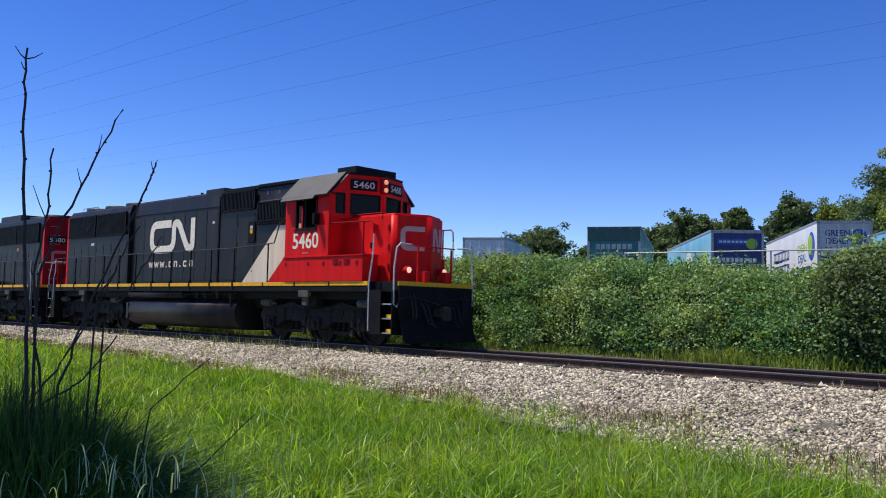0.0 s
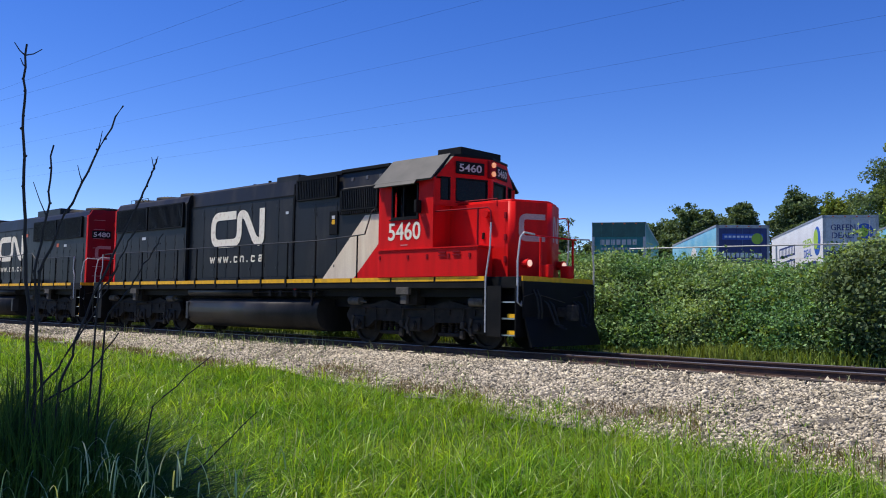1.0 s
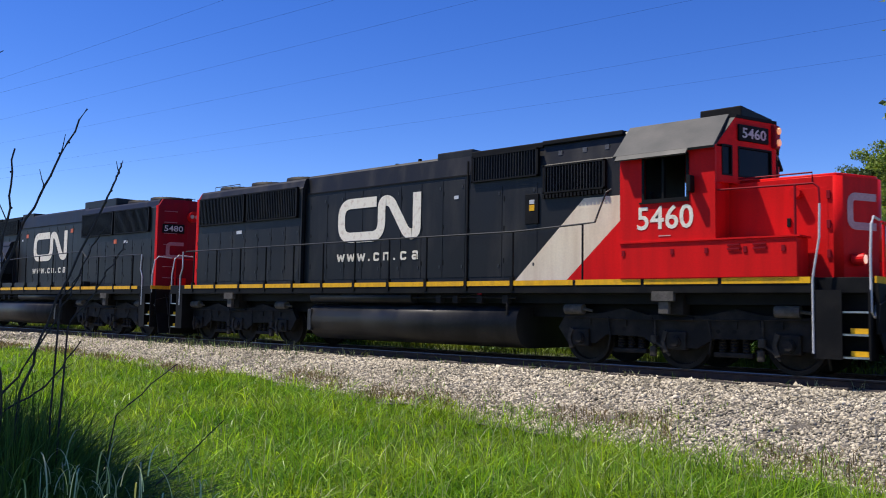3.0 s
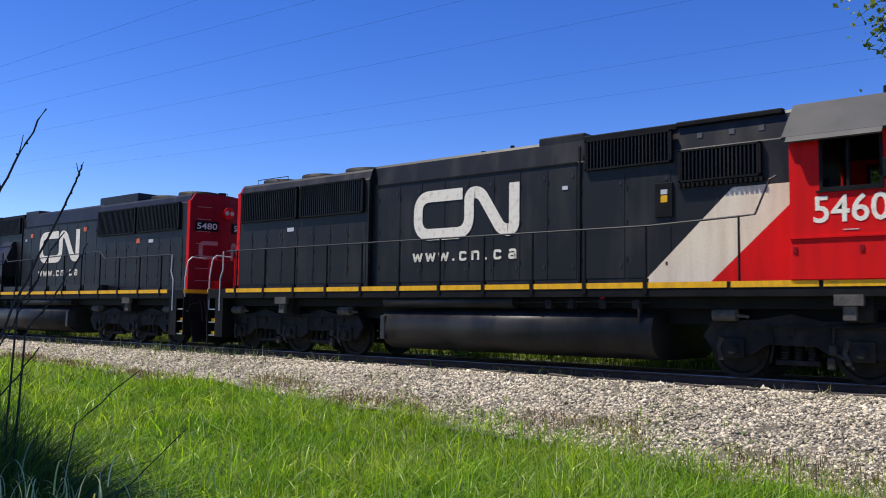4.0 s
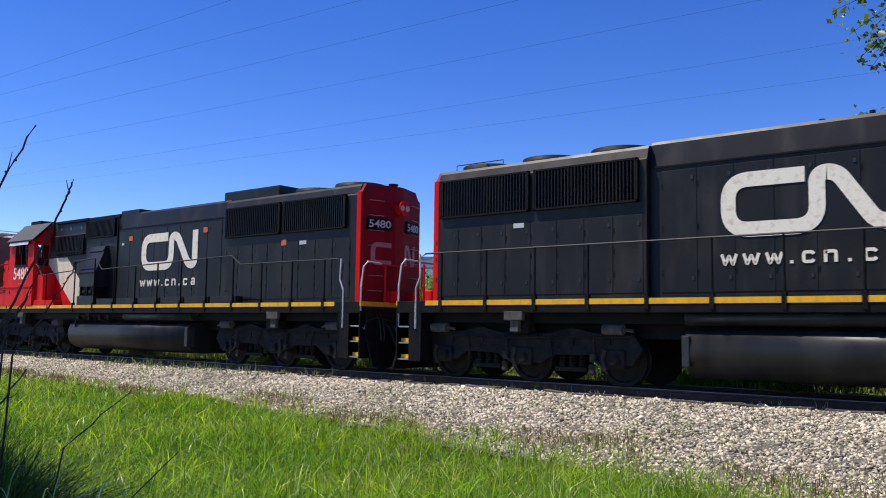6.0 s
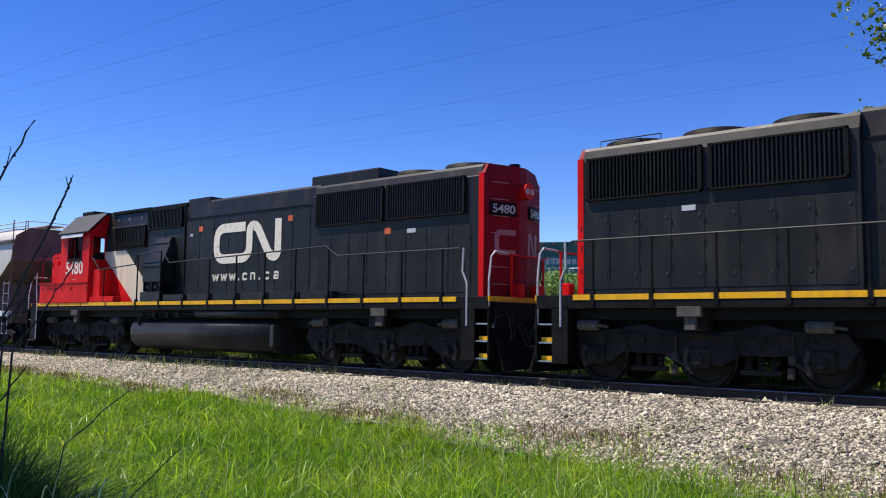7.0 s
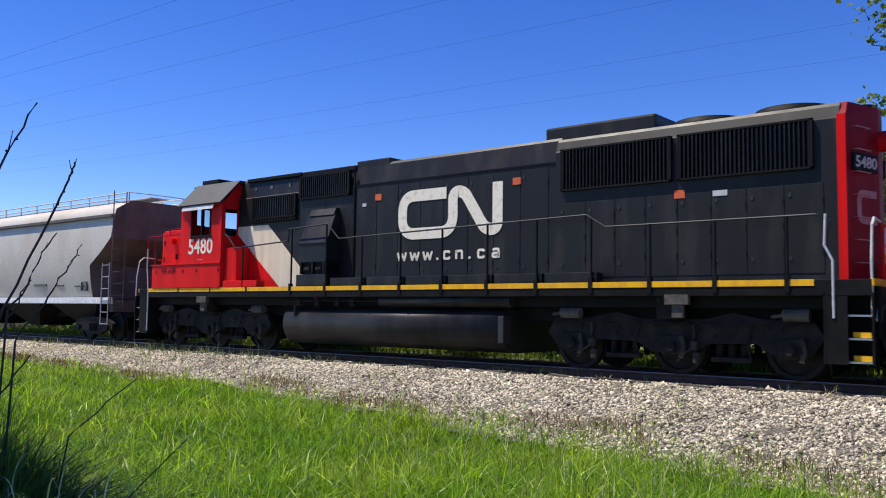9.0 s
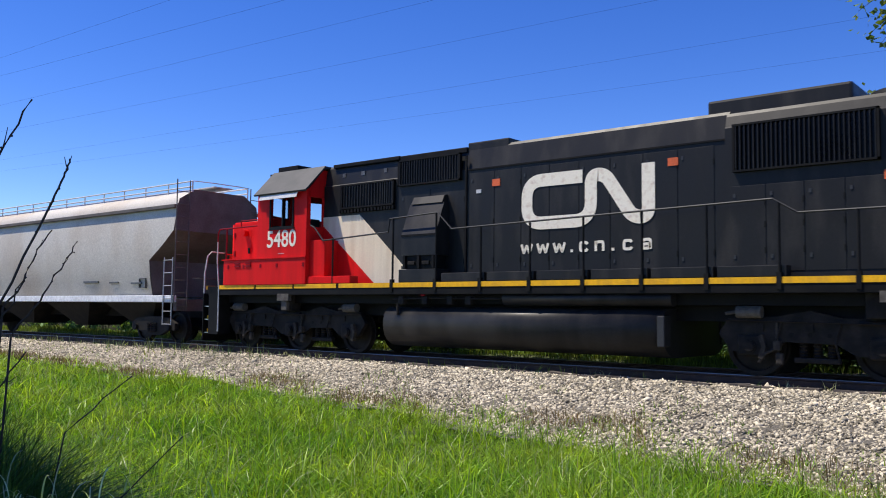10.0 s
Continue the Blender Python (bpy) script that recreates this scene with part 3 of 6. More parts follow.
def thicket_skin(x, s):
    """A point on the thicket's skin: s runs from the foot over the bulging front to the top and its back."""
    top = thicket_top(x) + 0.16 * wave(x * 2.1, s * 3) + 0.10 * wave(x * 4.7, s * 5)
    bulge = 0.55 * wave(x * 0.9, s * 2.0) + 0.34 * wave(x * 2.7, s * 5.0)
    ang = np.clip(s, 0, 1) * np.pi / 2
    y = 18.95 + 1.7 * (1 - np.cos(ang)) + 0.25 * np.sin(ang * 2) - bulge * np.cos(ang * 0.7) + np.clip(s - 1, 0, 2) * 3
    z = -0.05 + 1.025 * top * np.sin(ang) ** 0.85 + np.where(s > 1, 0.12 * wave(x * 1.7, s * 6), 0)
    return y, z


sx = np.arange(-72, 14, 0.35)
ss = np.linspace(0, 2.2, 26)
Xc, Sc = np.meshgrid(sx, ss, indexing="ij")
Yc, Zc = thicket_skin(Xc, Sc)
ii = np.arange(Xc.size).reshape(Xc.shape)
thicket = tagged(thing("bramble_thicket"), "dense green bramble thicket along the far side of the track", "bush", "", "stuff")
# dark sheet behind the leaves that stands in for the thicket's inner shade
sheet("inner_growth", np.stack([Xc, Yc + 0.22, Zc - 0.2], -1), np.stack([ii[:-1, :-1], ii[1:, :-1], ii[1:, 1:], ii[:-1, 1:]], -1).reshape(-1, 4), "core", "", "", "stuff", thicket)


def thicket_leaves(n, x0, x1, size, seed, material, where=None):
    r = np.random.default_rng(seed)
    m = n // 44
    cx, cs = x0 + (x1 - x0) * r.random(m), 2.0 * r.random(m) ** 1.5
    if where is not None:
        keep = where(cx, cs)
        cx, cs = cx[keep], cs[keep]
    cy, cz = thicket_skin(cx, cs)
    c = np.repeat(np.stack([cx, cy, cz], -1), 44, 0)
    v = r.normal(0, 1, c.shape) * np.array([0.17, 0.15, 0.10]) * r.uniform(0.4, 1.4, (len(c), 1))
    p = c + v + np.repeat(r.normal(0, 0.13, (len(cx), 3)) + np.array([0, -0.16, 0.14]) * r.random((len(cx), 1)) * 1.6, 44, 0)
    p = p[p[:, 2] > -0.05]
    co, fa = leaves(p, size, seed + 1, 0.5, 0.6)
    sheet("bramble_leaves", co, fa, material, "", "", "stuff", thicket)


thicket_leaves(240000, -25, -2, 0.066, 31, "bramble")
thicket_leaves(30000, -25, -2, 0.06, 32, "yellow_leaf", lambda x, s: (wave(x * 0.8, s * 3) > 0.15) | ((x > -9.5) & (x < -6.6) & (s < 0.6)))
thicket_leaves(20000, -72, -26, 0.14, 33, "bramble")
thicket_leaves(6000, -1, 13, 0.14, 34, "bramble")
# shoots that stand out of the top
bm = B()
r = random.Random(8)
pts = []
for k in range(150):
    x = r.uniform(-25, -1)
    y, z = thicket_skin(np.array(x), np.array(r.uniform(0.6, 1.3)))
    h = r.uniform(0.15, 0.5)
    dx, dy = r.uniform(-0.3, 0.3), r.uniform(-0.3, 0.2)
    pipe(bm, [(x, y, z - 0.2), (x + dx * 0.3, y + dy * 0.3, z + h * 0.6), (x + dx, y + dy, z + h)], 0.006, 4, 0.003)
    for q in range(12):
        t = q / 11
        pts.append((x + dx * t ** 2 + r.gauss(0, 0.06), y + dy * t ** 2 + r.gauss(0, 0.06), z + h * t))
part("bramble_shoots", bm, "bramble", thicket)
co, fa = leaves(np.array(pts), 0.075, 77)
sheet("shoot_leaves", co, fa, "bramble", "", "", "stuff", thicket)
# weeds along the foot of the thicket and the track edge
r2 = np.random.default_rng(9)
wx = -60 + 66 * r2.random(16000)
wy = 17.85 + 1.3 * r2.random(16000) ** 0.7
co, fa = blades(wx, wy, height(wx, wy) - 0.03, 0.10 + 0.30 * r2.random(16000) * (0.5 + 0.5 * wave(wx * 0.7, wy)) , np.full(16000, 0.026), 0.8, 41)
sheet("verge_weeds", co, fa, "yellow_leaf", "yellow-green weeds between track and thicket", "weeds")
wx = np.concatenate([c + 0.9 * r2.standard_normal(70) for c in (-30, -26.5, -24, -22.8, -21.5, -20, -17.5, -15, -13, -11, -9.5, -8, -6.2)])
wy = 14.45 + 0.18 * r2.standard_normal(len(wx))
keepw = r2.random(len(wx)) < np.interp(wx, (-30, -20, -6), (0.7, 0.4, 0.1))
wx, wy = wx[keepw], wy[keepw]
co, fa = blades(wx, wy, height(wx, wy), 0.08 + 0.2 * r2.random(len(wx)), np.full(len(wx), 0.012), 0.9, 43)
sel = (r2.random(len(wx)) < 0.5) & (wx < -15)
co2, fa2 = blades(wx[sel], wy[sel], height(wx[sel], wy[sel]), 0.12 + 0.25 * r2.random(sel.sum()), np.full(sel.sum(), 0.014), 1.0, 45)
sheet("dry_weeds", co2, fa2, "straw", "pale dry seed stalks beside the ties", "weeds")
sheet("trackside_weeds", co, fa, "tall_grass", "thin green weeds growing beside the ties", "weeds")

# a darker bush at the thicket's edge
r4 = np.random.default_rng(71)
v = r4.normal(0, 1, (14000, 3))
v /= np.linalg.norm(v, axis=1, keepdims=True)
clump = r4.normal(0, 1, (260, 3))
clump /= np.linalg.norm(clump, axis=1, keepdims=True)
clump = clump * r4.uniform(0.75, 1.05, (260, 1)) * np.array([1.25, 0.8, 1.2]) + np.array([-5.55, 18.95, 1.15])
p = np.repeat(clump, 50, 0) + r4.normal(0, 0.14, (13000, 3))
p = p[p[:, 2] > 0.0]
bush = tagged(thing("bush"), "dark olive green bush at the end of the thicket", "bush")
co, fa = leaves(p, 0.075, 72)
sheet("foliage", co, fa, "leaf", "", "", "", bush)
bm = B()
for k in range(7):
    a = k * 0.9
    pipe(bm, [(-5.55 + 0.1 * math.cos(a), 18.95 + 0.1 * math.sin(a), -0.1), (-5.55 + 0.4 * math.cos(a), 18.95 + 0.3 * math.sin(a), 1.0), (-5.55 + 0.9 * math.cos(a), 18.95 + 0.6 * math.sin(a), 1.9)], 0.03, 5, 0.008)
part("branches", bm, "bark", bush)
# yellow-green weeds before it
wx = -7.7 + 0.75 * r4.standard_normal(2600)
wy = 18.15 + 0.3 * r4.standard_normal(2600)
co, fa = blades(wx, wy, height(wx, wy) - 0.03, 0.15 + 0.3 * r4.random(2600), np.full(2600, 0.035), 0.7, 73)
sheet("verge_weeds", co, fa, "yellow_leaf", "taller yellow-green weeds at the foot of the thicket", "weeds")

# coarse weeds on the ballast shoulder
r5 = np.random.default_rng(83)
wx = np.concatenate([c + 1.1 * r5.standard_normal(60) for c in (-33, -29.5, -26, -22.6, -22.1, -19, -16.5)])
wy = np.interp(wx, (-34, -22, -16), (13.4, 13.5, 13.0)) + 0.4 * r5.standard_normal(len(wx))
co, fa = blades(wx, wy, height(wx, wy) - 0.03, 0.06 + 0.2 * r5.random(len(wx)) ** 2, np.full(len(wx), 0.02), 1.2, 84)
sheet("shoulder_weeds", co, fa, "yellow_leaf", "straggling yellow-green weeds on the ballast shoulder", "weeds")

wx = np.concatenate([c + 0.3 * r5.standard_normal(26) for c in (-24.6, -22.4, -20.9, -19.2, -17.6)])
wy = 14.1 + 0.2 * r5.standard_normal(len(wx))
co, fa = blades(wx, wy, height(wx, wy) - 0.03, 0.15 + 0.36 * r5.random(len(wx)), np.full(len(wx), 0.015), 0.9, 86)
sheet("shoulder_weeds", co, fa, "leaf", "taller olive weeds on the ballast shoulder", "weeds")
# dry sprigs beside the near rail
r6 = np.random.default_rng(31)
cx_ = -34 + 30 * r6.random(42) ** 1.5
sx_ = np.repeat(cx_, 7) + 0.07 * r6.standard_normal(42 * 7)
sy_ = np.repeat(14.75 + 0.3 * r6.random(42), 7) + 0.05 * r6.standard_normal(42 * 7)
co, fa = blades(sx_, sy_, height(sx_, sy_) - 0.02, np.repeat(0.1 + 0.17 * r6.random(42), 7) * (0.5 + 0.6 * r6.random(42 * 7)), np.full(42 * 7, 0.012), 1.0, 85)
sheet("rail_weeds", co, fa, "straw", "dry pale weed sprigs beside the rail", "weeds")

# ---------------------------------------------------------------- trees
tree(-53.5, 72, 1.6, 7.4, 5.5, 51, 0.27, 24000, "leaf", "low rounded green tree beyond the yard")
tree(-57.5, 73, 1.6, 6.6, 5.0, 52, 0.27, 20000, "leaf", "low rounded green tree beyond the yard")
tree(-50.5, 76, 1.6, 5.6, 4.5, 53, 0.27, 17000, "leaf", "low rounded green tree beyond the yard")
tree(-39.3, 70, 1.6, 6.6, 5.0, 54, 0.27, 22000, "leaf", "broad green tree behind parked trailers")
tree(-36.5, 71.5, 1.6, 7.7, 5.5, 55, 0.27, 26000, "leaf", "broad green tree behind parked trailers")
tree(-44.0, 72, 1.6, 5.4, 5.0, 62, 0.27, 17000, "leaf", "low rounded green tree beyond the yard")
tree(-32.8, 73, 1.6, 8.6, 3.4, 56, 0.24, 30000, "leaf", "narrow dark green tree", 0.15)
tree(-28.8, 75, 1.6, 9.4, 4.4, 57, 0.24, 32000, "leaf", "tall dark green tree", 0.15)
tree(-25.6, 75.8, 1.6, 8.7, 4.6, 58, 0.24, 30000, "yellow_leaf", "tall light green tree", 0.15)
tree(-16.0, 58.6, 1.6, 8.8, 4.6, 59, 0.19, 42000, "leaf", "tall leafy green tree beside the yard", 0.12)
tree(-13.4, 58.0, 1.6, 10.2, 5.2, 60, 0.19, 48000, "yellow_leaf", "tall sunlit green tree beside the yard", 0.12)
tree(-9.8, 59.0, 1.6, 11.4, 6.2, 61, 0.19, 48000, "leaf", "tall leafy green tree beside the yard", 0.12)
# an unseen tree added on the near side to shade the tall grass, and a poplar whose twigs hang in from the right
tree(-7.7, 0.25, -0.8, 8.0, 1.9, 63, 0.13, 30000, "leaf", "unseen leafy young tree added to shade tall grass", 0.42)


def poplar():
    ob = tagged(thing("poplar_tree"), "poplar with leafy twigs hanging against the sky", "tree")
    bm = pipe(B(), [(-0.6, 20.6, -0.1), (-0.7, 20.5, 3.5), (-0.6, 20.4, 7.5), (-0.8, 20.3, 11)], 0.26, 10, 0.08)
    trunk = part("trunk", bm, "bark", ob)
    r = random.Random(4)
    pts = []

    def twig(a, b, sag, rad, n, spread):
        a, b = Vector(a), Vector(b)
        line = [a.lerp(b, t) + Vector((0, 0, -sag * t * t + sag * t)) for t in (0, 0.25, 0.5, 0.75, 1)]
        part("twig", pipe(B(), line, rad, 5, rad * 0.3), "bark", trunk)
        for _ in range(n):
            t = r.random() ** 0.8
            c = a.lerp(b, t) + Vector((0, 0, -sag * t * t + sag * t))
            pts.append(c + Vector((r.gauss(0, spread), r.gauss(0, spread), r.gauss(-0.04, spread))))
    twig((-0.6, 20.4, 8.0), (-3.7, 19.4, 8.2), 0.6, 0.06, 60, 0.3)
    for a, b, n in (((-3.2, 19.5, 8.4), (-5.05, 19.2, 7.95), 60), ((-3.1, 19.5, 8.3), (-4.75, 19.3, 7.4), 75), ((-3.1, 19.5, 8.2), (-4.55, 19.3, 6.85), 75), ((-3.1, 19.4, 8.1), (-4.35, 19.3, 6.6), 75),
                    ((-2.9, 19.4, 8.1), (-3.9, 19.4, 6.7), 80), ((-2.9, 19.4, 8.3), (-3.75, 19.4, 7.3), 80), ((-3.3, 19.4, 8.6), (-4.6, 19.2, 8.5), 80)):
        twig(a, b, 0.25, 0.014, n, 0.12)
    twig((-0.7, 20.4, 5.4), (-4.3, 19.5, 5.55), 0.6, 0.04, 30, 0.2)
    for a, b, n in (((-4.1, 19.5, 5.6), (-5.0, 19.5, 5.62), 40), ((-4.0, 19.5, 5.6), (-4.85, 19.5, 5.2), 36), ((-3.4, 19.5, 5.8), (-4.3, 19.5, 4.9), 60)):
        twig(a, b, 0.1, 0.012, n, 0.10)
    co, fa = leaves(np.array(pts), 0.135, 91, 0.5, 0.3)
    sheet("foliage", co, fa, "near_leaf", "", "", "", ob)


poplar()


# ---------------------------------------------------------------- tall grass clump and dead stalks, near the camera
r3 = np.random.default_rng(17)
n = 28000
gx = -5.35 + 0.85 * r3.standard_normal(n)
gy = 2.35 + 0.65 * r3.standard_normal(n)
dd = np.hypot((gx + 5.6) / 1.6, (gy - 1.9) / 1.2)
hh = (1.3 - 0.45 * dd + 0.2 * r3.standard_normal(n)).clip(0.2, 1.5)
yaws = np.degrees(np.arctan2(-gx, gy))
ok = (yaws > 56.5 + 4 * r3.random(n)) & (gx < -4.35)
hh = hh * np.interp(yaws, (57, 66), (0.45, 1.0))
gx, gy, hh = gx[ok], gy[ok], hh[ok]
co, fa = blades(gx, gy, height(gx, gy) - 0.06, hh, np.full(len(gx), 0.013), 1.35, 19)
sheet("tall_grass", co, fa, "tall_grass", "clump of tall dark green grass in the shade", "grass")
def drooping(x, y, z, h, w, seed):
    """Long blades that rise, fold over and hang, seven rows of points each."""
    r = np.random.default_rng(seed)
    n = len(x)
    a = r.uniform(0, 2 * np.pi, n)
    dx, dy = np.cos(a), np.sin(a)
    reach, fall = r.uniform(0.3, 0.75, n), r.uniform(0.7, 1.15, n)
    rows = []
    for t in np.linspace(0, 1, 7):
        out, up = h * reach * t ** 1.4, h * (1.55 * t - fall * t * t)
        wd = w * (1 - 0.9 * t ** 3) / 2
        for s in (-1, 1):
            rows.append(np.stack([x + dx * out - s * dy * wd, y + dy * out + s * dx * wd, z + up], -1))
    q = np.array([(2 * k, 2 * k + 1, 2 * k + 3, 2 * k + 2) for k in range(6)])
    return np.stack(rows, 1), (q[None] + 14 * np.arange(n)[:, None, None]).reshape(-1, 4)


n = 275
tx_ = np.concatenate([c + 0.09 * r3.standard_normal(n // 11) * 1.2 for c in (-4.75, -4.6, -4.5, -4.38, -4.3, -4.22, -4.12, -4.05, -3.95, -3.85, -3.72)])
ty_ = 2.0 + 0.55 * (tx_ + 4.3) + 0.32 * r3.standard_normal(n)
co, fa = drooping(tx_, ty_, -0.32 + 0.5 * r3.random(n) ** 1.6, 0.10 + 0.20 * r3.random(n), 0.004 + 0.005 * r3.random(n), 23)
sheet("arching_grass", co, fa, "pale_grass", "pale arching grass blades hanging over the dark clump", "grass")


def stalk(pts, r0, r1, twigs, seed):
    ob = tagged(thing("dead_stalk"), "bare dark upright weed stalk with small buds", "weed", "dead stalks in the tall grass")
    rr = random.Random(seed)
    pts = [Vector(p) for p in pts]
    line = []
    for a, b in zip(pts, pts[1:]):
        for k in range(5):
            line.append(a.lerp(b, k / 5) + Vector((rr.gauss(0, 0.006), rr.gauss(0, 0.006), 0)))
    line.append(pts[-1])
    stem = part("stem", pipe(B(), line, r0, 7, r1), "stalk", ob)
    for t, dx, dz in twigs:
        c = line[min(int(t * (len(line) - 1)), len(line) - 1)]
        e = c + Vector((dx * 0.34, dx * 0.94, dz))
        part("twig", pipe(B(), [c, c.lerp(e, 0.5) + Vector((0, 0, -0.01)), e], r1 * 0.8, 5, r1 * 0.4), "stalk", stem)
    for k in range(10):
        c = line[int((0.35 + 0.62 * k / 10) * (len(line) - 1))]
        bud = bmesh.new()
        bmesh.ops.create_icosphere(bud, subdivisions=1, radius=r1 * 1.5, matrix=Matrix.Translation(c + Vector((rr.gauss(0, r1), rr.gauss(0, r1), 0))))
        part("bud", bud, "stalk", stem)
    return ob


stalk([(-5.22, 2.02, -0.8), (-5.24, 2.04, 0.47), (-5.26, 1.99, 1.26), (-5.27, 1.96, 1.76), (-5.28, 1.95, 2.16), (-5.28, 1.95, 2.51)], 0.013, 0.006,
      ((0.97, -0.06, 0.07), (0.96, 0.09, 0.05), (0.93, -0.03, 0.05)), 1)
stalk([(-5.20, 2.1, -0.8), (-5.22, 2.11, 0.47), (-5.24, 2.04, 1.16), (-5.22, 2.1, 1.57), (-5.22, 2.11, 1.92)], 0.010, 0.005, ((0.7, -0.08, 0.2),), 2)
stalk([(-5.22, 2.06, -0.8), (-5.23, 2.07, 0.43), (-5.23, 2.07, 1.16), (-5.18, 2.19, 1.51), (-5.13, 2.31, 1.84), (-5.07, 2.46, 2.2)], 0.011, 0.005, ((0.86, 0.02, 0.12), (0.75, -0.03, 0.1)), 3)
stalk([(-5.2, 2.12, -0.8), (-5.19, 2.2, 0.5), (-5.14, 2.31, 0.9), (-5.02, 2.56, 1.6), (-4.98, 2.62, 1.78), (-4.97, 2.64, 1.88)], 0.009, 0.005, ((0.95, 0.02, 0.06), (0.9, -0.02, 0.07)), 4)
stalk([(-5.24, 2.04, -0.8), (-5.23, 2.07, 0.43), (-5.18, 2.2, 0.63), (-5.13, 2.31, 0.85), (-5.06, 2.47, 1.21)], 0.008, 0.004, ((0.8, 0.03, 0.1),), 5)
stalk([(-5.24, 2.08, -0.8), (-5.22, 2.1, 0.38), (-5.13, 2.32, 0.53), (-5.05, 2.48, 0.8)], 0.008, 0.004, ((0.8, 0.06, 0.03),), 6)
stalk([(-5.21, 2.3600000000000003, -0.8), (-5.2, 2.41, 1.04), (-5.17, 2.49, 1.15), (-5.12, 2.53, 1.34), (-5.08, 2.61, 1.48)], 0.007, 0.0035, ((0.8, 0.03, 0.06),), 21)
stalk([(-5.16, 2.39, -0.8), (-5.15, 2.44, 0.87), (-5.08, 2.56, 1.08), (-5.04, 2.64, 1.26), (-5.0, 2.72, 1.42)], 0.007, 0.0035, ((0.8, 0.03, 0.06),), 22)
stalk([(-5.05, 2.5, -0.8), (-4.96, 2.67, 0.35), (-4.79, 2.97, 0.66)], 0.006, 0.003, (), 7)
stalk([(-4.9, 2.75, -0.8), (-4.84, 2.89, -0.07), (-4.63, 3.21, 0.31)], 0.006, 0.003, (), 8)


# ---------------------------------------------------------------- yard behind the thicket
def trailer(corner, yaw, top, length, body, door, label):
    """A box trailer: its rear face's left upper corner, the way it points, its top."""
    a = radians(yaw)
    ob = tagged(thing("box_trailer", Matrix.Translation((corner[0], corner[1], 0)) @ pose(0, 0, 0, 0, 0, yaw)), label, "trailer", "trailers parked in the yard")
    w, g = 2.6, top - 4.1
    shell = part("body", box(B(), 0, w, 0.06, length, g + 1.15, top, 0.02), body, ob)
    fr = B()
    for x0, x1, z0, z1 in ((0, 0.12, g + 1.1, top), (w - 0.12, w, g + 1.1, top), (0, w, top - 0.16, top), (0, w, g + 1.0, g + 1.16)):
        box(fr, x0, x1, 0.0, 0.06, z0, z1)
    part("rear_frame", fr, "galv", ob)
    for x0, x1 in ((0.13, w / 2 - 0.01), (w / 2 + 0.01, w - 0.13)):
        d = part("rear_door", box(B(), x0, x1, 0.02, 0.058, g + 1.18, top - 0.17), door, ob)
        for q in (0.3, 0.75):
            x = x0 + (x1 - x0) * q
            part("lock_rod", rod(B(), (x, 0.008, g + 1.1), (x, 0.008, top - 0.1), 0.013), door, d)
    for k in range(4):
        part("marker_lamp", box(B(), 0.45 + k * 0.55, 0.53 + k * 0.55, -0.015, 0.0, top - 0.1, top - 0.05), "orange", ob)
    for x in (0.0, w):
        part("top_rail", box(B(), x - 0.02, x + 0.02, 0.06, length, top - 0.1, top + 0.01), "galv", ob)
    for y in (1.2, 2.5):
        for x in (0.3, w - 0.3):
            t = part("tyre", rod(B(), (x - 0.28, y, g + 0.5), (x + 0.28, y, g + 0.5), 0.5, seg=20), "rubber", ob)
            part("rim", rod(B(), (x - 0.29, y, g + 0.5), (x + 0.29, y, g + 0.5), 0.26, seg=14), "galv", t)
    for x in (0.5, w - 0.5):
        part("landing_leg", box(B(), x - 0.06, x + 0.06, length - 2.5, length - 2.38, g, g + 1.15), "under", ob)
    part("chassis", box(B(), 0.7, w - 0.7, 0.2, length - 0.4, g + 0.85, g + 1.15), "under", ob)
    return ob, g, top, w


def rear(x, z):
    return Matrix.Translation((x, 0.012, z)) @ pose(0, 0, 0, 90, 0, 0)


def left_side(y, z):
    return Matrix.Translation((-0.006, y, z)) @ pose(0, 0, 0, 90, 0, -90)


def plate(w, h, d=0.006):
    return box(B(), -w / 2, w / 2, -h / 2, h / 2, 0, d)


# white trailer with slogan
tr, g, top, w = trailer((-15.75, 44.3), 32, 5.85, 14.6, "van_white", "door_grey", "white box trailer with blue and green graphics parked in the yard")
lettering("GREEN", 0.30, "navy", tr, rear(0.95, top - 0.62), 0.012, 1.15, "slogan")
lettering("DEAL?", 0.30, "navy", tr, rear(0.95, top - 1.02), 0.012, 1.05, "slogan")
part("globe_graphic", rod(B(), (1.95, 0.02, top - 0.82), (1.95, 0.006, top - 0.82), 0.40, seg=24), "blue_ink", tr)
part("globe_graphic", rod(B(), (1.88, 0.006, top - 0.86), (1.88, 0.0, top - 0.86), 0.24, seg=20), "lime", tr)
part("dark_panel", box(B(), 0.15, w - 0.15, 0.004, 0.016, g + 1.3, g + 2.3), "navy", tr, "dark lower band on the doors")
lettering("GREEN", 0.42, "lime", tr, left_side(3.6, top - 1.15), 0.01, 2.4, "slogan")
lettering("DEAL", 0.42, "blue_ink", tr, left_side(3.5, top - 1.7), 0.01, 2.0, "slogan")
part("globe_graphic", rod(B(), (0.0, 1.3, top - 1.2), (-0.012, 1.3, top - 1.2), 0.75, seg=28), "blue_ink", tr)
part("globe_graphic", rod(B(), (-0.012, 1.55, top - 1.1), (-0.018, 1.55, top - 1.1), 0.52, seg=28), "lime", tr)
for k in range(2):
    part("name_panel", plate(4.8, 0.62), "navy", tr, "", left_side(9.4, top - 1.25 - k * 0.85))
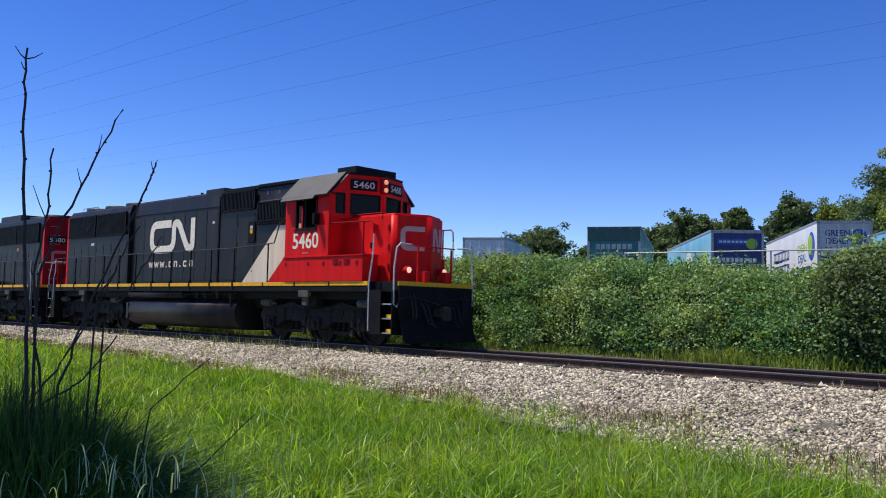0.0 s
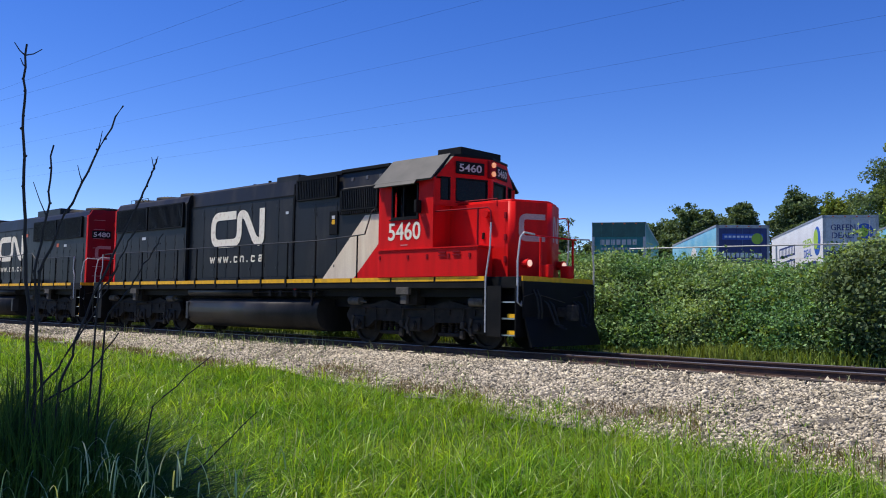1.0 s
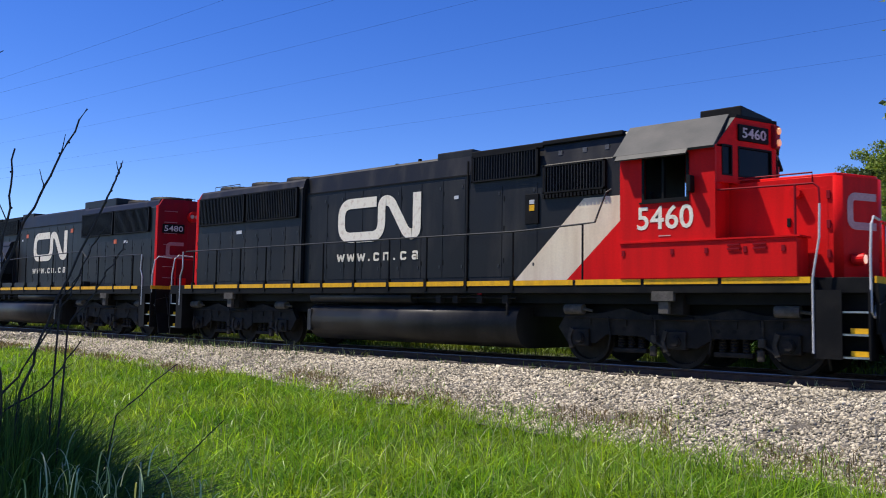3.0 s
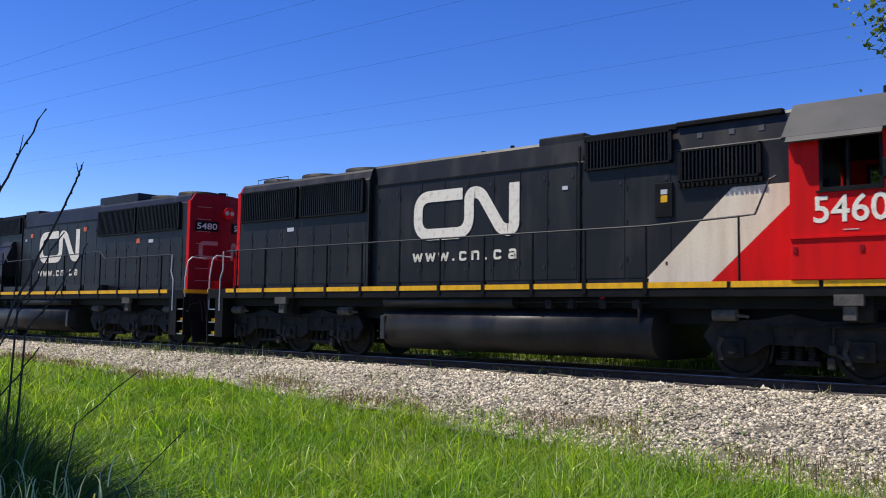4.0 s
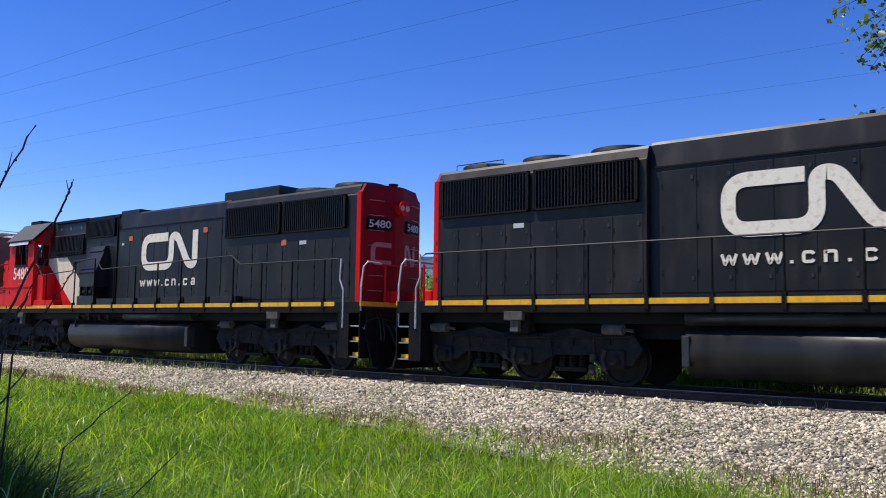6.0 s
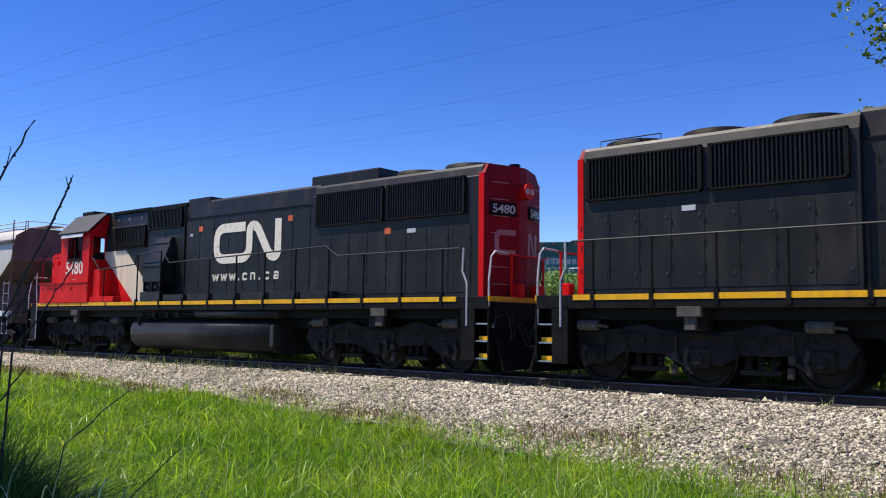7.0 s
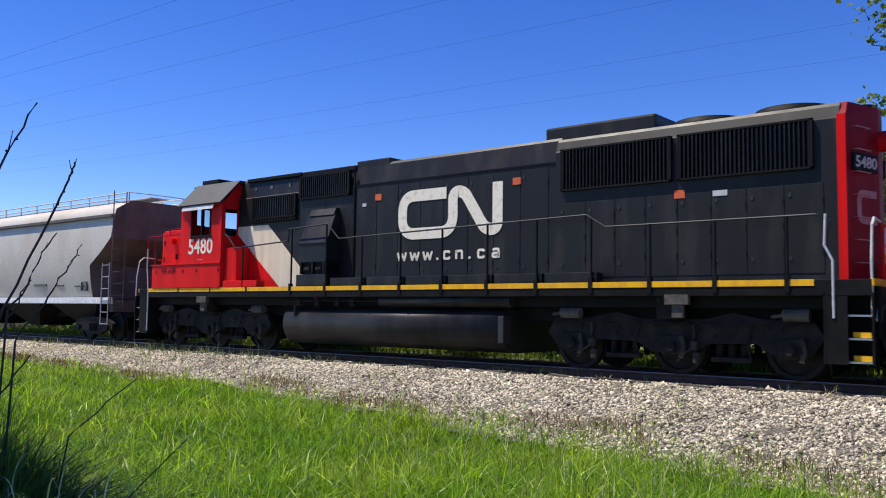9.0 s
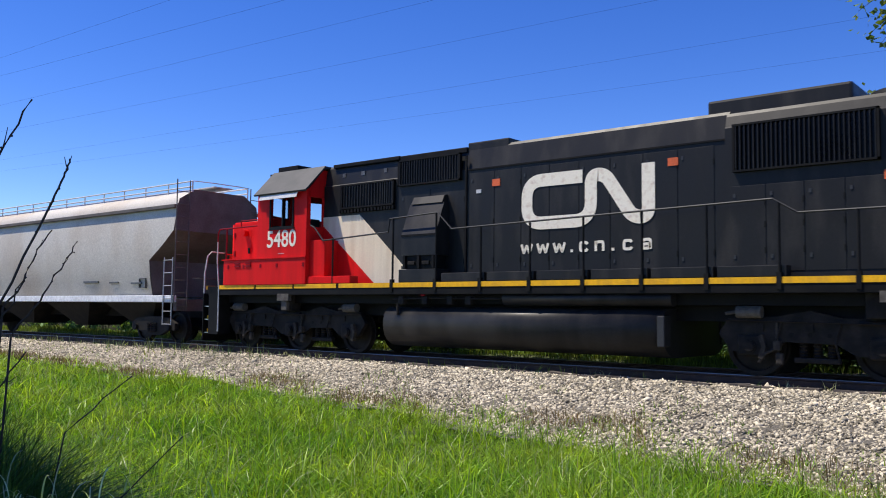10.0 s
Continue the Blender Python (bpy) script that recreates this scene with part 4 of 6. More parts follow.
for k in range(10):
    for q in range(2):
        part("name_bar", plate(0.28, 0.4), "van_white", tr, "", Matrix.Translation((-0.008, 7.3 + k * 0.46, top - 1.25 - q * 0.85)) @ pose(0, 0, 0, 90, 0, -90))
part("name_panel", plate(3.2, 0.5), "navy", tr, "", left_side(3.2, top - 2.45))

# blue trailer
tr, g, top, w = trailer((-19.85, 41.05), 37, 5.32, 14.6, "sky_blue", "navy", "light blue box trailer with dark blue doors parked in the yard")
part("light_panel", box(B(), 0.3, w - 0.3, 0.004, 0.016, top - 0.75, top - 0.45), "blue_ink", tr)
part("globe_graphic", rod(B(), (2.0, 0.014, top - 0.7), (2.0, 0.002, top - 0.7), 0.28, seg=20), "lime", tr)
for k in range(9):
    part("name_bar", box(B(), 0.3 + k * 0.22, 0.46 + k * 0.22, 0.0, 0.016, top - 1.65, top - 1.42), "van_white", tr)
for k in range(7):
    part("name_bar", box(B(), 0.4 + k * 0.2, 0.54 + k * 0.2, -0.004, 0.016, top - 0.65, top - 0.55), "van_white", tr)
part("swoosh_graphic", rod(B(), (0.0, 1.8, top - 2.0), (-0.01, 1.8, top - 2.0), 1.0, seg=28), "lime", tr)
part("swoosh_graphic", rod(B(), (0.0, 6.5, top - 1.8), (-0.01, 6.5, top - 1.8), 1.1, seg=28), "van_white", tr)

# teal trailer
tr, g, top, w = trailer((-23.96, 35.99), 27, 5.25, 14.6, "teal", "teal", "teal green box trailer with pale lettering bars parked in the yard")
part("dark_panel", box(B(), 0.02, w - 0.02, -0.004, 0.02, top - 0.72, top - 0.02), "dark_teal", tr)
for k in range(7):
    part("name_bar", box(B(), 0.42 + k * 0.26, 0.61 + k * 0.26, 0.0, 0.018, top - 1.12, top - 0.86), "galv", tr)
for k in range(10):
    part("name_bar", box(B(), 0.44 + k * 0.17, 0.56 + k * 0.17, 0.0, 0.018, top - 1.36, top - 1.26), "galv", tr)
# white trailer and pale trailer further off
trailer((-33.4, 37.2), 28, 5.2, 8.5, "van_white", "van_white", "plain white box trailer parked in the yard")
trailer((-12.4, 46.2), 30, 5.6, 14.6, "sky_blue", "sky_blue", "plain light blue box trailer parked in the yard")

# chain-link fence before the yard
fence = tagged(thing("fence"), "galvanised chain-link fence with a pale top rail", "fence")
ends = ((-19.6, 32.35), (-3.0, 38.5))
for k in range(7):
    t = k / 6
    x, y = ends[0][0] + (ends[1][0] - ends[0][0]) * t, ends[0][1] + (ends[1][1] - ends[0][1]) * t
    part("post", rod(B(), (x, y, 1.5), (x, y, 3.6 + 0.012 * (x + 18)), 0.035), "galv", fence)
part("top_rail", pipe(B(), [(-19.6, 32.35, 3.57), (-11, 35.5, 3.68), (-3, 38.5, 3.8)], 0.032, 6), "galv", fence)
for k in range(3):
    part("wire", pipe(B(), [(-19.6, 32.35, 2.3 + k * 0.37), (-3, 38.5, 2.4 + k * 0.4)], 0.008, 4), "galv", fence)

# ---------------------------------------------------------------- power lines
for x0, y0, x1, y1 in ((-46.4, 19.6, -32.2, 20.2), (-50.0, 21.2, -30.1, 23.0), (-57.6, 24.4, -25.0, 26.9), (-62.6, 28.6, -19.8, 32.4), (-78.0, 34.2, -31.1, 38.4), (-87.0, 37.1, -33.1, 43.3)):
    sl = (y1 - y0) / (x1 - x0)
    line = [(x, y0 + sl * (x - x0), 14 + 0.0004 * (x + 40) ** 2 * 0.2) for x in (-180, -140, -110, -80, -60, -45, -30, -15, 0, 20, 50)]
    cable = part("power_line", pipe(B(), line, 0.004, 5), "wire")
    tagged(cable, "thin dark overhead power cable against the sky", "cable", "overhead cables")


# ---------------------------------------------------------------- locomotives
LL = 21.45          # over the couplers


def locomotive(number, second):
    """A six-axle hood locomotive on the rails, its front towards local +x; u runs back from the front coupler."""
    ob = thing("locomotive")

    def X(u):
        ahead = 0.28 * min(1.0, max(0.0, 6.6 - u)) if second else 0.0
        return LL / 2 - u + ahead

    def face(sgn, u, lat, z):
        """A frame on the side wall, x to the reader's right, y up, z outwards."""
        if sgn < 0:
            return Matrix.Translation((X(u), -lat, z)) @ pose(0, 0, 0, 90, 0, 0)
        return Matrix.Translation((X(u), lat, z)) @ pose(0, 0, 0, 90, 0, 180)

    hood_end = 20.42 if second else 20.15
    fp, pw = (0.58, 1.35) if second else (0.42, 1.35)     # front face of the platform
    # underframe and deck
    bm = box(B(), X(1.3), X(20.85), -1.50, 1.50, 1.40, 1.66, 0.01)
    box(bm, X(fp + 0.02), X(1.3), -pw, pw, 1.40, 1.655, 0.01)
    box(bm, X(1.4), X(20.1), -1.2, 1.2, 1.2, 1.42)
    box(bm, X(1.4), X(20.1), -0.85, 0.85, 0.92, 1.25)
    frame_ob = part("underframe", bm, "flat_black", ob)
    posts_u = [7.45, 8.72, 9.93, 11.15, 12.36, 13.57, 14.78, 16.0, 17.2, 18.4, 19.6]
    cuts = [1.33] + [2.9, 4.4, 5.9] + posts_u + [20.05]
    for sgn in (-1, 1):
        for a, b in zip(cuts, cuts[1:]):
            part("sill_stripe", box(B(), X(a + 0.035), X(b - 0.035), sgn * 1.502, sgn * 1.512, 1.56, 1.665), "yellow", frame_ob)
    for u in (fp, 20.87):
        part("end_stripe", box(B(), X(u) - 0.015, X(u) + 0.015, -(pw if u < 10 else 1.5), pw if u < 10 else 1.5, 1.56, 1.67), "yellow", frame_ob)

    # long hood
    def hood(w, z1, z2, top, u0, u1, flare=None):
        right = [(w, 1.66), (w, 3.30), (flare, 3.46), (flare, z1), (top, z2)] if flare else [(w, 1.66), (w, z1), (w - 0.03, z1 + 0.03), (w - 0.09, z2 - 0.06), (w - 0.13, z2)]
        return prism(B(), [(-a, b) for a, b in right] + right[::-1], X(u0), X(u1))
    part("hood", hood(0.95, 4.13, 4.65, 0.80, 4.8, 14.97), "black", ob, "black engine hood with dust streaks")
    part("radiator_hood", hood(1.08, 4.30, 4.58, 0.90, 14.97, hood_end - 0.1), "black", ob, "flared black radiator hood")
    plan_end = [(hood_end - 0.1, 1.084), (hood_end, 1.084), (hood_end + 0.28, 0.14), (hood_end + 0.28, -0.14), (hood_end, -1.084), (hood_end - 0.1, -1.084)]
    bm = B()
    rows_end = [[bm.verts.new((X(u), y * k, z)) for u, y in plan_end] for k, z in ((1.0, 1.66), (1.0, 4.305), (0.84, 4.585))]
    for lo, hi in zip(rows_end, rows_end[1:]):
        for k in range(6):
            bm.faces.new((lo[k], lo[(k + 1) % 6], hi[(k + 1) % 6], hi[k]))
    bm.faces.new(rows_end[0])
    bm.faces.new(rows_end[-1])
    # the end faces away from the sun; its shade is put into the colour
    part("hood_end", bm, "dusty_red", ob, "red pointed hood end, darkened as in shade")

    def facet(sg, along, z, lift=0.0):
        """A frame on a rear facet: x to the reader's right, y up, z outwards; along runs from its outer edge to the middle."""
        a, b = Vector((X(hood_end), sg * 1.084, z)), Vector((X(hood_end + 0.28), sg * 0.14, z))
        right = (b - a).normalized() * sg
        out = right.cross(Vector((0, 0, 1)))
        c = a.lerp(b, along) + out * lift
        return Matrix(((right.x, 0, out.x, c.x), (right.y, 0, out.y, c.y), (0, 1, 0, c.z), (0, 0, 0, 1)))
    for sgn in (-1, 1):
        bm = box(B(), X(hood_end - 0.13), X(hood_end + 0.004), sgn * 1.06, sgn * 1.094, 1.67, 4.36)
        part("corner_stripe", bm, "red", ob, "bright red corner strip")
    # roof of the hood: raised blower box, fans, stack
    bm = box(B(), X(9.1), X(10.2), -0.86, 0.86, 4.5, 4.76, 0.03)
    part("roof_box", bm, "black", ob)
    part("roof_plate", box(B(), X(5.15), X(7.1), -0.93, 0.93, 4.58, 4.68, 0.02), "flat_black", ob)
    part("roof_plate", box(B(), X(7.1), X(9.1), -0.90, 0.90, 4.54, 4.67, 0.02), "flat_black", ob)
    fans = (17.75, 19.3) if second else (16.0, 17.7, 19.35)
    for u in fans:
        bm = rod(B(), (X(u), 0, 4.5), (X(u), 0, 4.75), 0.68, 0.66, 28)
        fan = part("cooling_fan", bm, "flat_black", ob, "round black cooling fan housing", smooth=True)
        bm = B()
        for k in range(12):
            a = k * math.pi / 12
            rod(bm, (X(u) - 0.56 * math.cos(a), -0.56 * math.sin(a), 4.765), (X(u) + 0.56 * math.cos(a), 0.56 * math.sin(a), 4.765), 0.012, seg=4)
        rod(bm, (X(u), 0, 4.74), (X(u), 0, 4.79), 0.2, seg=16)
        part("fan_guard", bm, "grey", fan)
    if second:
        part("roof_hatch", box(B(), X(14.55), X(17.0), -0.8, 0.8, 4.5, 4.90, 0.05), "black", ob, "raised black roof hatch box")
    bm = box(B(), X(11.35), X(11.75), -0.25, 0.25, 4.6, 4.73, 0.02)
    rod(bm, (X(11.2), -0.4, 4.6), (X(11.2), -0.4, 4.80), 0.05, seg=10)
    rod(bm, (X(12.0), -0.4, 4.6), (X(12.0), -0.4, 4.76), 0.06, seg=10)
    part("exhaust_stack", bm, "under", ob)
    bm = B()
    pipe(bm, [(X(18.6), -0.6, 4.52), (X(18.6), -0.6, 4.78), (X(19.9), -0.6, 4.78), (X(19.9), -0.6, 4.52)], 0.012)
    part("roof_rail", bm, "flat_black", ob)

    # grilles: radiator intakes, blower intakes
    for sgn in (-1, 1):
        for u0, u1, z0, z1, lat, n in ((15.12, 17.46, 3.50, 4.34, 1.08, 30), (17.58, 19.93, 3.50, 4.34, 1.08, 30), (7.15, 9.0, 3.93, 4.54, 0.95, 24), (5.5, 7.02, 3.52, 4.12, 0.95, 20)):
            bm = B()
            for a, b, c, e in ((u0, u1, z0, z0 + 0.035), (u0, u1, z1 - 0.035, z1), (u0, u0 + 0.04, z0, z1), (u1 - 0.04, u1, z0, z1)):
                box(bm, X(a), X(b), sgn * (lat - 0.01), sgn * (lat + 0.075), c, e)
            grille = part("grille", bm, "flat_black", ob, "black slatted air intake")
            part("screen", box(B(), X(u0), X(u1), sgn * (lat + 0.002), sgn * (lat + 0.012), z0, z1), "dark_glass", grille)
            bm = B()
            for k in range(n):
                u = u0 + 0.06 + (u1 - u0 - 0.12) * k / (n - 1)
                box(bm, X(u - 0.009), X(u + 0.009), sgn * (lat + 0.03), sgn * (lat + 0.07), z0 + 0.02, z1 - 0.02)
            part("slats", bm, "black", grille)
        # drip teeth under the rear intake
        bm = B()
        for k in range(18):
            u = 5.5 + 1.5 * k / 17
            box(bm, X(u - 0.025), X(u + 0.025), sgn * 0.95, sgn * 1.03, 3.42, 3.50)
        tagged(part("drip_rail", bm, "flat_black", ob), kind="stuff")
        # doors along the hood
        latch, hinge = None, None
        for u0, u1, z0, z1 in [(9.22 + k * 0.69, 9.22 + k * 0.69 + 0.67, 1.78, 4.05) for k in range(8)] + [(15.05 + k * 0.63, 15.05 + k * 0.63 + 0.61, 1.78, 3.26) for k in range(8)] + [(7.2, 8.1, 1.78, 3.8), (8.15, 9.1, 1.78, 3.8)]:
            lat = 0.952 if u0 < 14.8 else 1.082
            d = part("hood_door", box(B(), X(u0), X(u1), sgn * (lat - 0.01), sgn * (lat + 0.007), z0, z1, 0.004), "black", ob)
            for z in (z0 + 0.22, z1 - 0.2):
                m = Matrix.Translation((X(u0 + 0.08), sgn * lat, z))
                if latch is None:
                    latch = part("latch", box(B(), -0.022, 0.022, -0.018, 0.018, 0, 0.07), "grey", d, "", m)
                else:
                    again(latch, d, m)
            for z in (z0 + 0.3, (z0 + z1) / 2, z1 - 0.35):
                m = Matrix.Translation((X(u1 - 0.01), sgn * lat, z))
                if hinge is None:
                    hinge = part("hinge", box(B(), -0.014, 0.014, -0.013, 0.013, 0, 0.11), "flat_black", d, "", m)
                else:
                    again(hinge, d, m)
        part("panel_seam", box(B(), X(15.0), X(14.965), sgn * 0.95, sgn * 0.985, 1.68, 4.28), "flat_black", ob)
        part("panel_seam", box(B(), X(9.16), X(9.12), sgn * 0.95, sgn * 0.985, 1.68, 4.45), "flat_black", ob)
        part("eave_trim", box(B(), X(9.2), X(14.96), sgn * 0.945, sgn * 0.972, 4.12, 4.15), "flat_black", ob)

        # diagonal cream and red livery panels behind the cab
        bm = B()
        for outline, mat_name in (([(7.78, 1.67), (6.02, 3.36), (4.86, 3.36), (4.86, 3.15), (6.45, 1.67)], "cream"), ([(6.45, 1.67), (4.86, 3.15), (4.86, 1.67)], "red")):
            part("livery_panel", prism(B(), [(X(u), z) for u, z in outline], sgn * 0.945, sgn * 0.968, "y"), mat_name, ob, mat_name + " diagonal livery band")
        # emblem: one continuous white band, and the line of small marks below it
        bm = B()
        w = 0.265
        a, b, c, top, bot = -1.36, -0.10, 1.36, 0.44, -0.44
        ribbon(bm, [(-0.05, top), (a, top), (a, bot), (0.14, bot), (0.14, top), (0.45, top), (1.04, bot), (c, bot), (c, 0.57)], w, 0.34)
        part("emblem", bm, "white", ob, "white curved band emblem on the hood side", face(sgn, 12.1, 0.966, 3.30))
        strokes = dict(
            w=[[(-0.13, 0.10), (-0.07, -0.09), (0.0, 0.07), (0.07, -0.09), (0.13, 0.10)]],
            c=[[(0.085, 0.045), (0.06, 0.08), (-0.075, 0.08), (-0.075, -0.08), (0.06, -0.08), (0.085, -0.045)]],
            n=[[(-0.08, -0.10), (-0.08, 0.10)], [(-0.08, 0.05), (-0.03, 0.08), (0.08, 0.08), (0.08, -0.10)]],
            a=[[(-0.075, 0.06), (-0.04, 0.085), (0.075, 0.085), (0.075, -0.10)], [(0.075, 0.0), (-0.075, 0.0), (-0.075, -0.08), (0.03, -0.08), (0.075, -0.03)]],
            d=[[(-0.028, -0.075), (0.028, -0.075)]])
        for px, kind_of in ((-1.36, "w"), (-0.97, "w"), (-0.58, "w"), (-0.29, "d"), (-0.02, "c"), (0.33, "n"), (0.62, "d"), (0.93, "c"), (1.32, "a")):
            bm = B()
            for stroke in strokes[kind_of]:
                ribbon(bm, stroke, 0.055, 0.035 if kind_of in "cna" else 0.008)
            part("small_mark", bm, "white", ob, "", face(sgn, 12.1, 0.966, 2.34) @ Matrix.Translation((px, 0, 0)))
        # small labels
        for u in (5.52, 6.05, 6.65):
            part("label_plate", box(B(), X(u - 0.05), X(u + 0.05), sgn * 0.86, sgn * 0.905, 4.33, 4.43), "dull", ob)
        bm = B()
        box(bm, X(18.48 if second else 17.98), X(18.22 if second else 17.72), sgn * 1.09, sgn * 1.098, 3.17, 3.27)
        part("label_plate", bm, "rail_white", ob)
        part("label_plate", box(B(), X(9.55), X(9.42), sgn * 0.96, sgn * 0.97, 3.6, 3.68), "rail_white", ob)
        if second:
            for u, z in ((9.85, 3.72), (13.85, 3.76), (17.5, 3.18)):
                part("warning_label", box(B(), X(u), X(u + 0.2), sgn * 0.965, sgn * (1.096 if u > 15 else 0.972), z, z + 0.15), "orange", ob)
        else:
            part("filler_box", box(B(), X(7.15), X(7.5), sgn * 0.95, sgn * 0.99, 2.9, 3.55, 0.01), "flat_black", ob)
            part("warning_label", box(B(), X(7.38), X(7.25), sgn * 0.98, sgn * 0.996, 3.18, 3.31, 0.003), "yellow", ob)
            part("label_plate", box(B(), X(7.38), X(7.25), sgn * 0.98, sgn * 0.996, 3.33, 3.42, 0.003), "rail_white", ob)

    # cab
    cab = part("cab", prism(B(), [(-1.52, 1.66), (1.52, 1.66), (1.52, 1.72), (-1.52, 1.72)], X(2.98), X(4.86)), "red", ob, "red cab with sloped roof sides")
    W0, W1, Z0, Z1 = 3.50, 4.34, 3.14, 3.90
    for sgn in (-1, 1):
        bm = box(B(), X(2.96), X(4.86), sgn * 1.47, sgn * 1.53, 1.72, Z0)
        box(bm, X(2.96), X(4.86), sgn * 1.47, sgn * 1.53, Z1, 4.04)
        box(bm, X(2.96), X(W0), sgn * 1.47, sgn * 1.53, Z0, Z1)
        box(bm, X(W1), X(4.86), sgn * 1.47, sgn * 1.53, Z0, Z1)
        wall = part("side_wall", bm, "red", cab)
        win = part("side_window", box(B(), X(W0 - 0.05), X(W1 + 0.1), sgn * 1.53, sgn * 1.56, Z0 - 0.08, Z0 - 0.05), "flat_black", wall)
        for u0, u1, z0, z1 in ((W0 - 0.05, W1 + 0.05, Z0 - 0.05, Z0), (W0 - 0.05, W1 + 0.05, Z1, Z1 + 0.04), (W0 - 0.05, W0, Z0, Z1), (W1, W1 + 0.05, Z0, Z1), (3.94, 3.98, Z0, Z1)):
            part("window_bar", box(B(), X(u0), X(u1), sgn * 1.46, sgn * 1.55, z0, z1), "flat_black", wall)
        pane = part("pane", box(B(), X(3.98), X(W1), sgn * 1.495, sgn * 1.50, Z0, Z1), "glass", wall)
        pane.visible_shadow = False
        if not second:
            part("awning", prism(B(), [(sgn * 1.60, 3.99), (sgn * 1.64, 4.02), (sgn * 1.74, 3.90), (sgn * 1.72, 3.88)], X(3.42), X(4.86)), "roof", wall, "grey drooping window awning")
        # mirror bracket
        if not second:
            part("mirror", box(B(), X(W0 - 0.16), X(W0 - 0.08), sgn * 1.54, sgn * 1.72, 3.2, 3.5, 0.01), "flat_black", wall)
        lettering(number, 0.44, "white", wall, face(sgn, 3.93, 1.534, 2.83 if second else 2.79), 0.012, 1.12, "road_number", "white road number on the cab side")
        bm = box(B(), -0.12, 0.12, -0.010, 0.010, 0, 0.004)
        part("small_marking", bm, "nose_mark", wall, "", face(sgn, 3.93, 1.533, 2.45))
    # end walls with window openings
    def end_wall(u0, u1, front):
        out = [(-1.50, 1.72), (1.50, 1.72), (1.50, 4.02), (1.0, 4.58), (-1.0, 4.58), (-1.50, 4.02)]
        bm = B()
        if not front:
            box(bm, X(u0), X(u1), -1.47, 1.47, 1.72, 3.1)
            for sg in (-1, 1):
                box(bm, X(u0), X(u1), sg * 0.9, sg * 0.98, 3.1, 4.2)
                box(bm, X(u0), X(u1), sg * 1.40, sg * 1.47, 3.1, 4.0)
            box(bm, X(u0), X(u1), -0.9, 0.9, 3.1, 4.5)
            prism(bm, [(-1.47, 3.85), (1.47, 3.85), (1.47, 4.02), (1.0, 4.56), (-1.0, 4.56), (-1.47, 4.02)], X(u0), X(u1))
            return bm
        box(bm, X(u0), X(u1), -1.47, 1.47, 1.72, 3.40)
        return bm
    fw = part("front_wall", end_wall(2.96, 3.03, True), "red", cab)
    part("rear_wall", end_wall(4.8, 4.865, False), "red", cab)
    bm = B()
    for sg in (-1, 1):
        prism(bm, [(sg * 1.64, 3.96), (sg * 1.0, 4.61), (sg * 1.0, 4.67), (sg * 1.66, 4.0)], X(2.93), X(4.94))
    box(bm, X(2.93), X(4.94), -1.0, 1.0, 4.60, 4.66)
    part("roof", bm, "roof", cab, "grey sloped cab roof")
    part("roof_unit", box(B(), X(2.8), X(3.6), -0.75, 0.75, 4.66, 4.86, 0.02), "flat_black", cab)
    bm = box(B(), X(4.78), X(3.1), -1.4, 1.4, 1.73, 1.76)
    box(bm, X(4.79), X(4.7), -0.88, 0.88, 1.76, 4.4)
    for sg in (-1, 1):
        box(bm, X(4.4), X(3.9), sg * 0.7, sg * 1.15, 2.6, 2.72, 0.03)
        box(bm, X(4.45), X(4.35), sg * 0.7, sg * 1.15, 2.7, 3.35, 0.03)
        rod(bm, (X(4.15), sg * 0.92, 1.75), (X(4.15), sg * 0.92, 2.6), 0.05)
    box(bm, X(3.5), X(3.1), -1.3, 1.3, 2.6, 3.2, 0.03)
    part("cab_interior", bm, "cabin", cab)
    # upper front: two facets with windshields and number boards that meet in a blunt ridge with the headlights
    ur = 2.46
    slant = Vector((X(ur) - X(2.98), 1.5)).length
    pane_kind = "glass" if second else "dark_glass"
    rise = [(0.0, 4.02), (slant / 3, 4.60), (slant, 4.60)]
    for sg in (-1, 1):
        a, b = Vector((X(2.98), sg * 1.5, 0)), Vector((X(ur), 0, 0))
        right = (b - a).normalized() * -sg
        out_n = right.cross(Vector((0, 0, 1)))
        m = Matrix(((right.x, 0, out_n.x, a.x), (right.y, 0, out_n.y, a.y), (0, 1, 0, 0), (0, 0, 0, 1)))

        def flat(pts, d0, d1):
            return prism(B(), [(-sg * p * slant, z) for p, z in pts], d0, d1, "z")
        cheek = part("front_facet", flat([(0, 3.38), (1, 3.38), (1, 3.52), (0, 3.52)], -0.05, 0), "red", cab, "red angled cab front", m)
        for p0, p1, top in ((0.0, 0.11, 4.02), (0.28, 0.37, 4.06), (0.93, 1.0, 4.06)):
            part("window_post", flat([(p0, 3.52), (p1, 3.52), (p1, top), (p0, top)], -0.05, 0), "red", cheek)
        part("upper_panel", flat([(0.04, 4.06), (1, 4.06), (1, 4.60), (1 / 3, 4.60)], -0.05, 0), "red", cheek)
        for p0, p1 in ((0.11, 0.28), (0.37, 0.93)):
            part("windshield", flat([(p0, 3.52), (p1, 3.52), (p1, 4.06), (p0, 4.06)], -0.035, -0.028), pane_kind, cheek, "dark windshield pane")
            gasket = B()
            for q0, q1, z0, z1 in ((p0, p1, 3.51, 3.54), (p0, p1, 4.04, 4.07), (p0, p0 + 0.018, 3.54, 4.04), (p1 - 0.018, p1, 3.54, 4.04)):
                box(gasket, -sg * q0 * slant, -sg * q1 * slant, z0, z1, -0.03, 0.008)
            part("gasket", gasket, "flat_black", cheek)
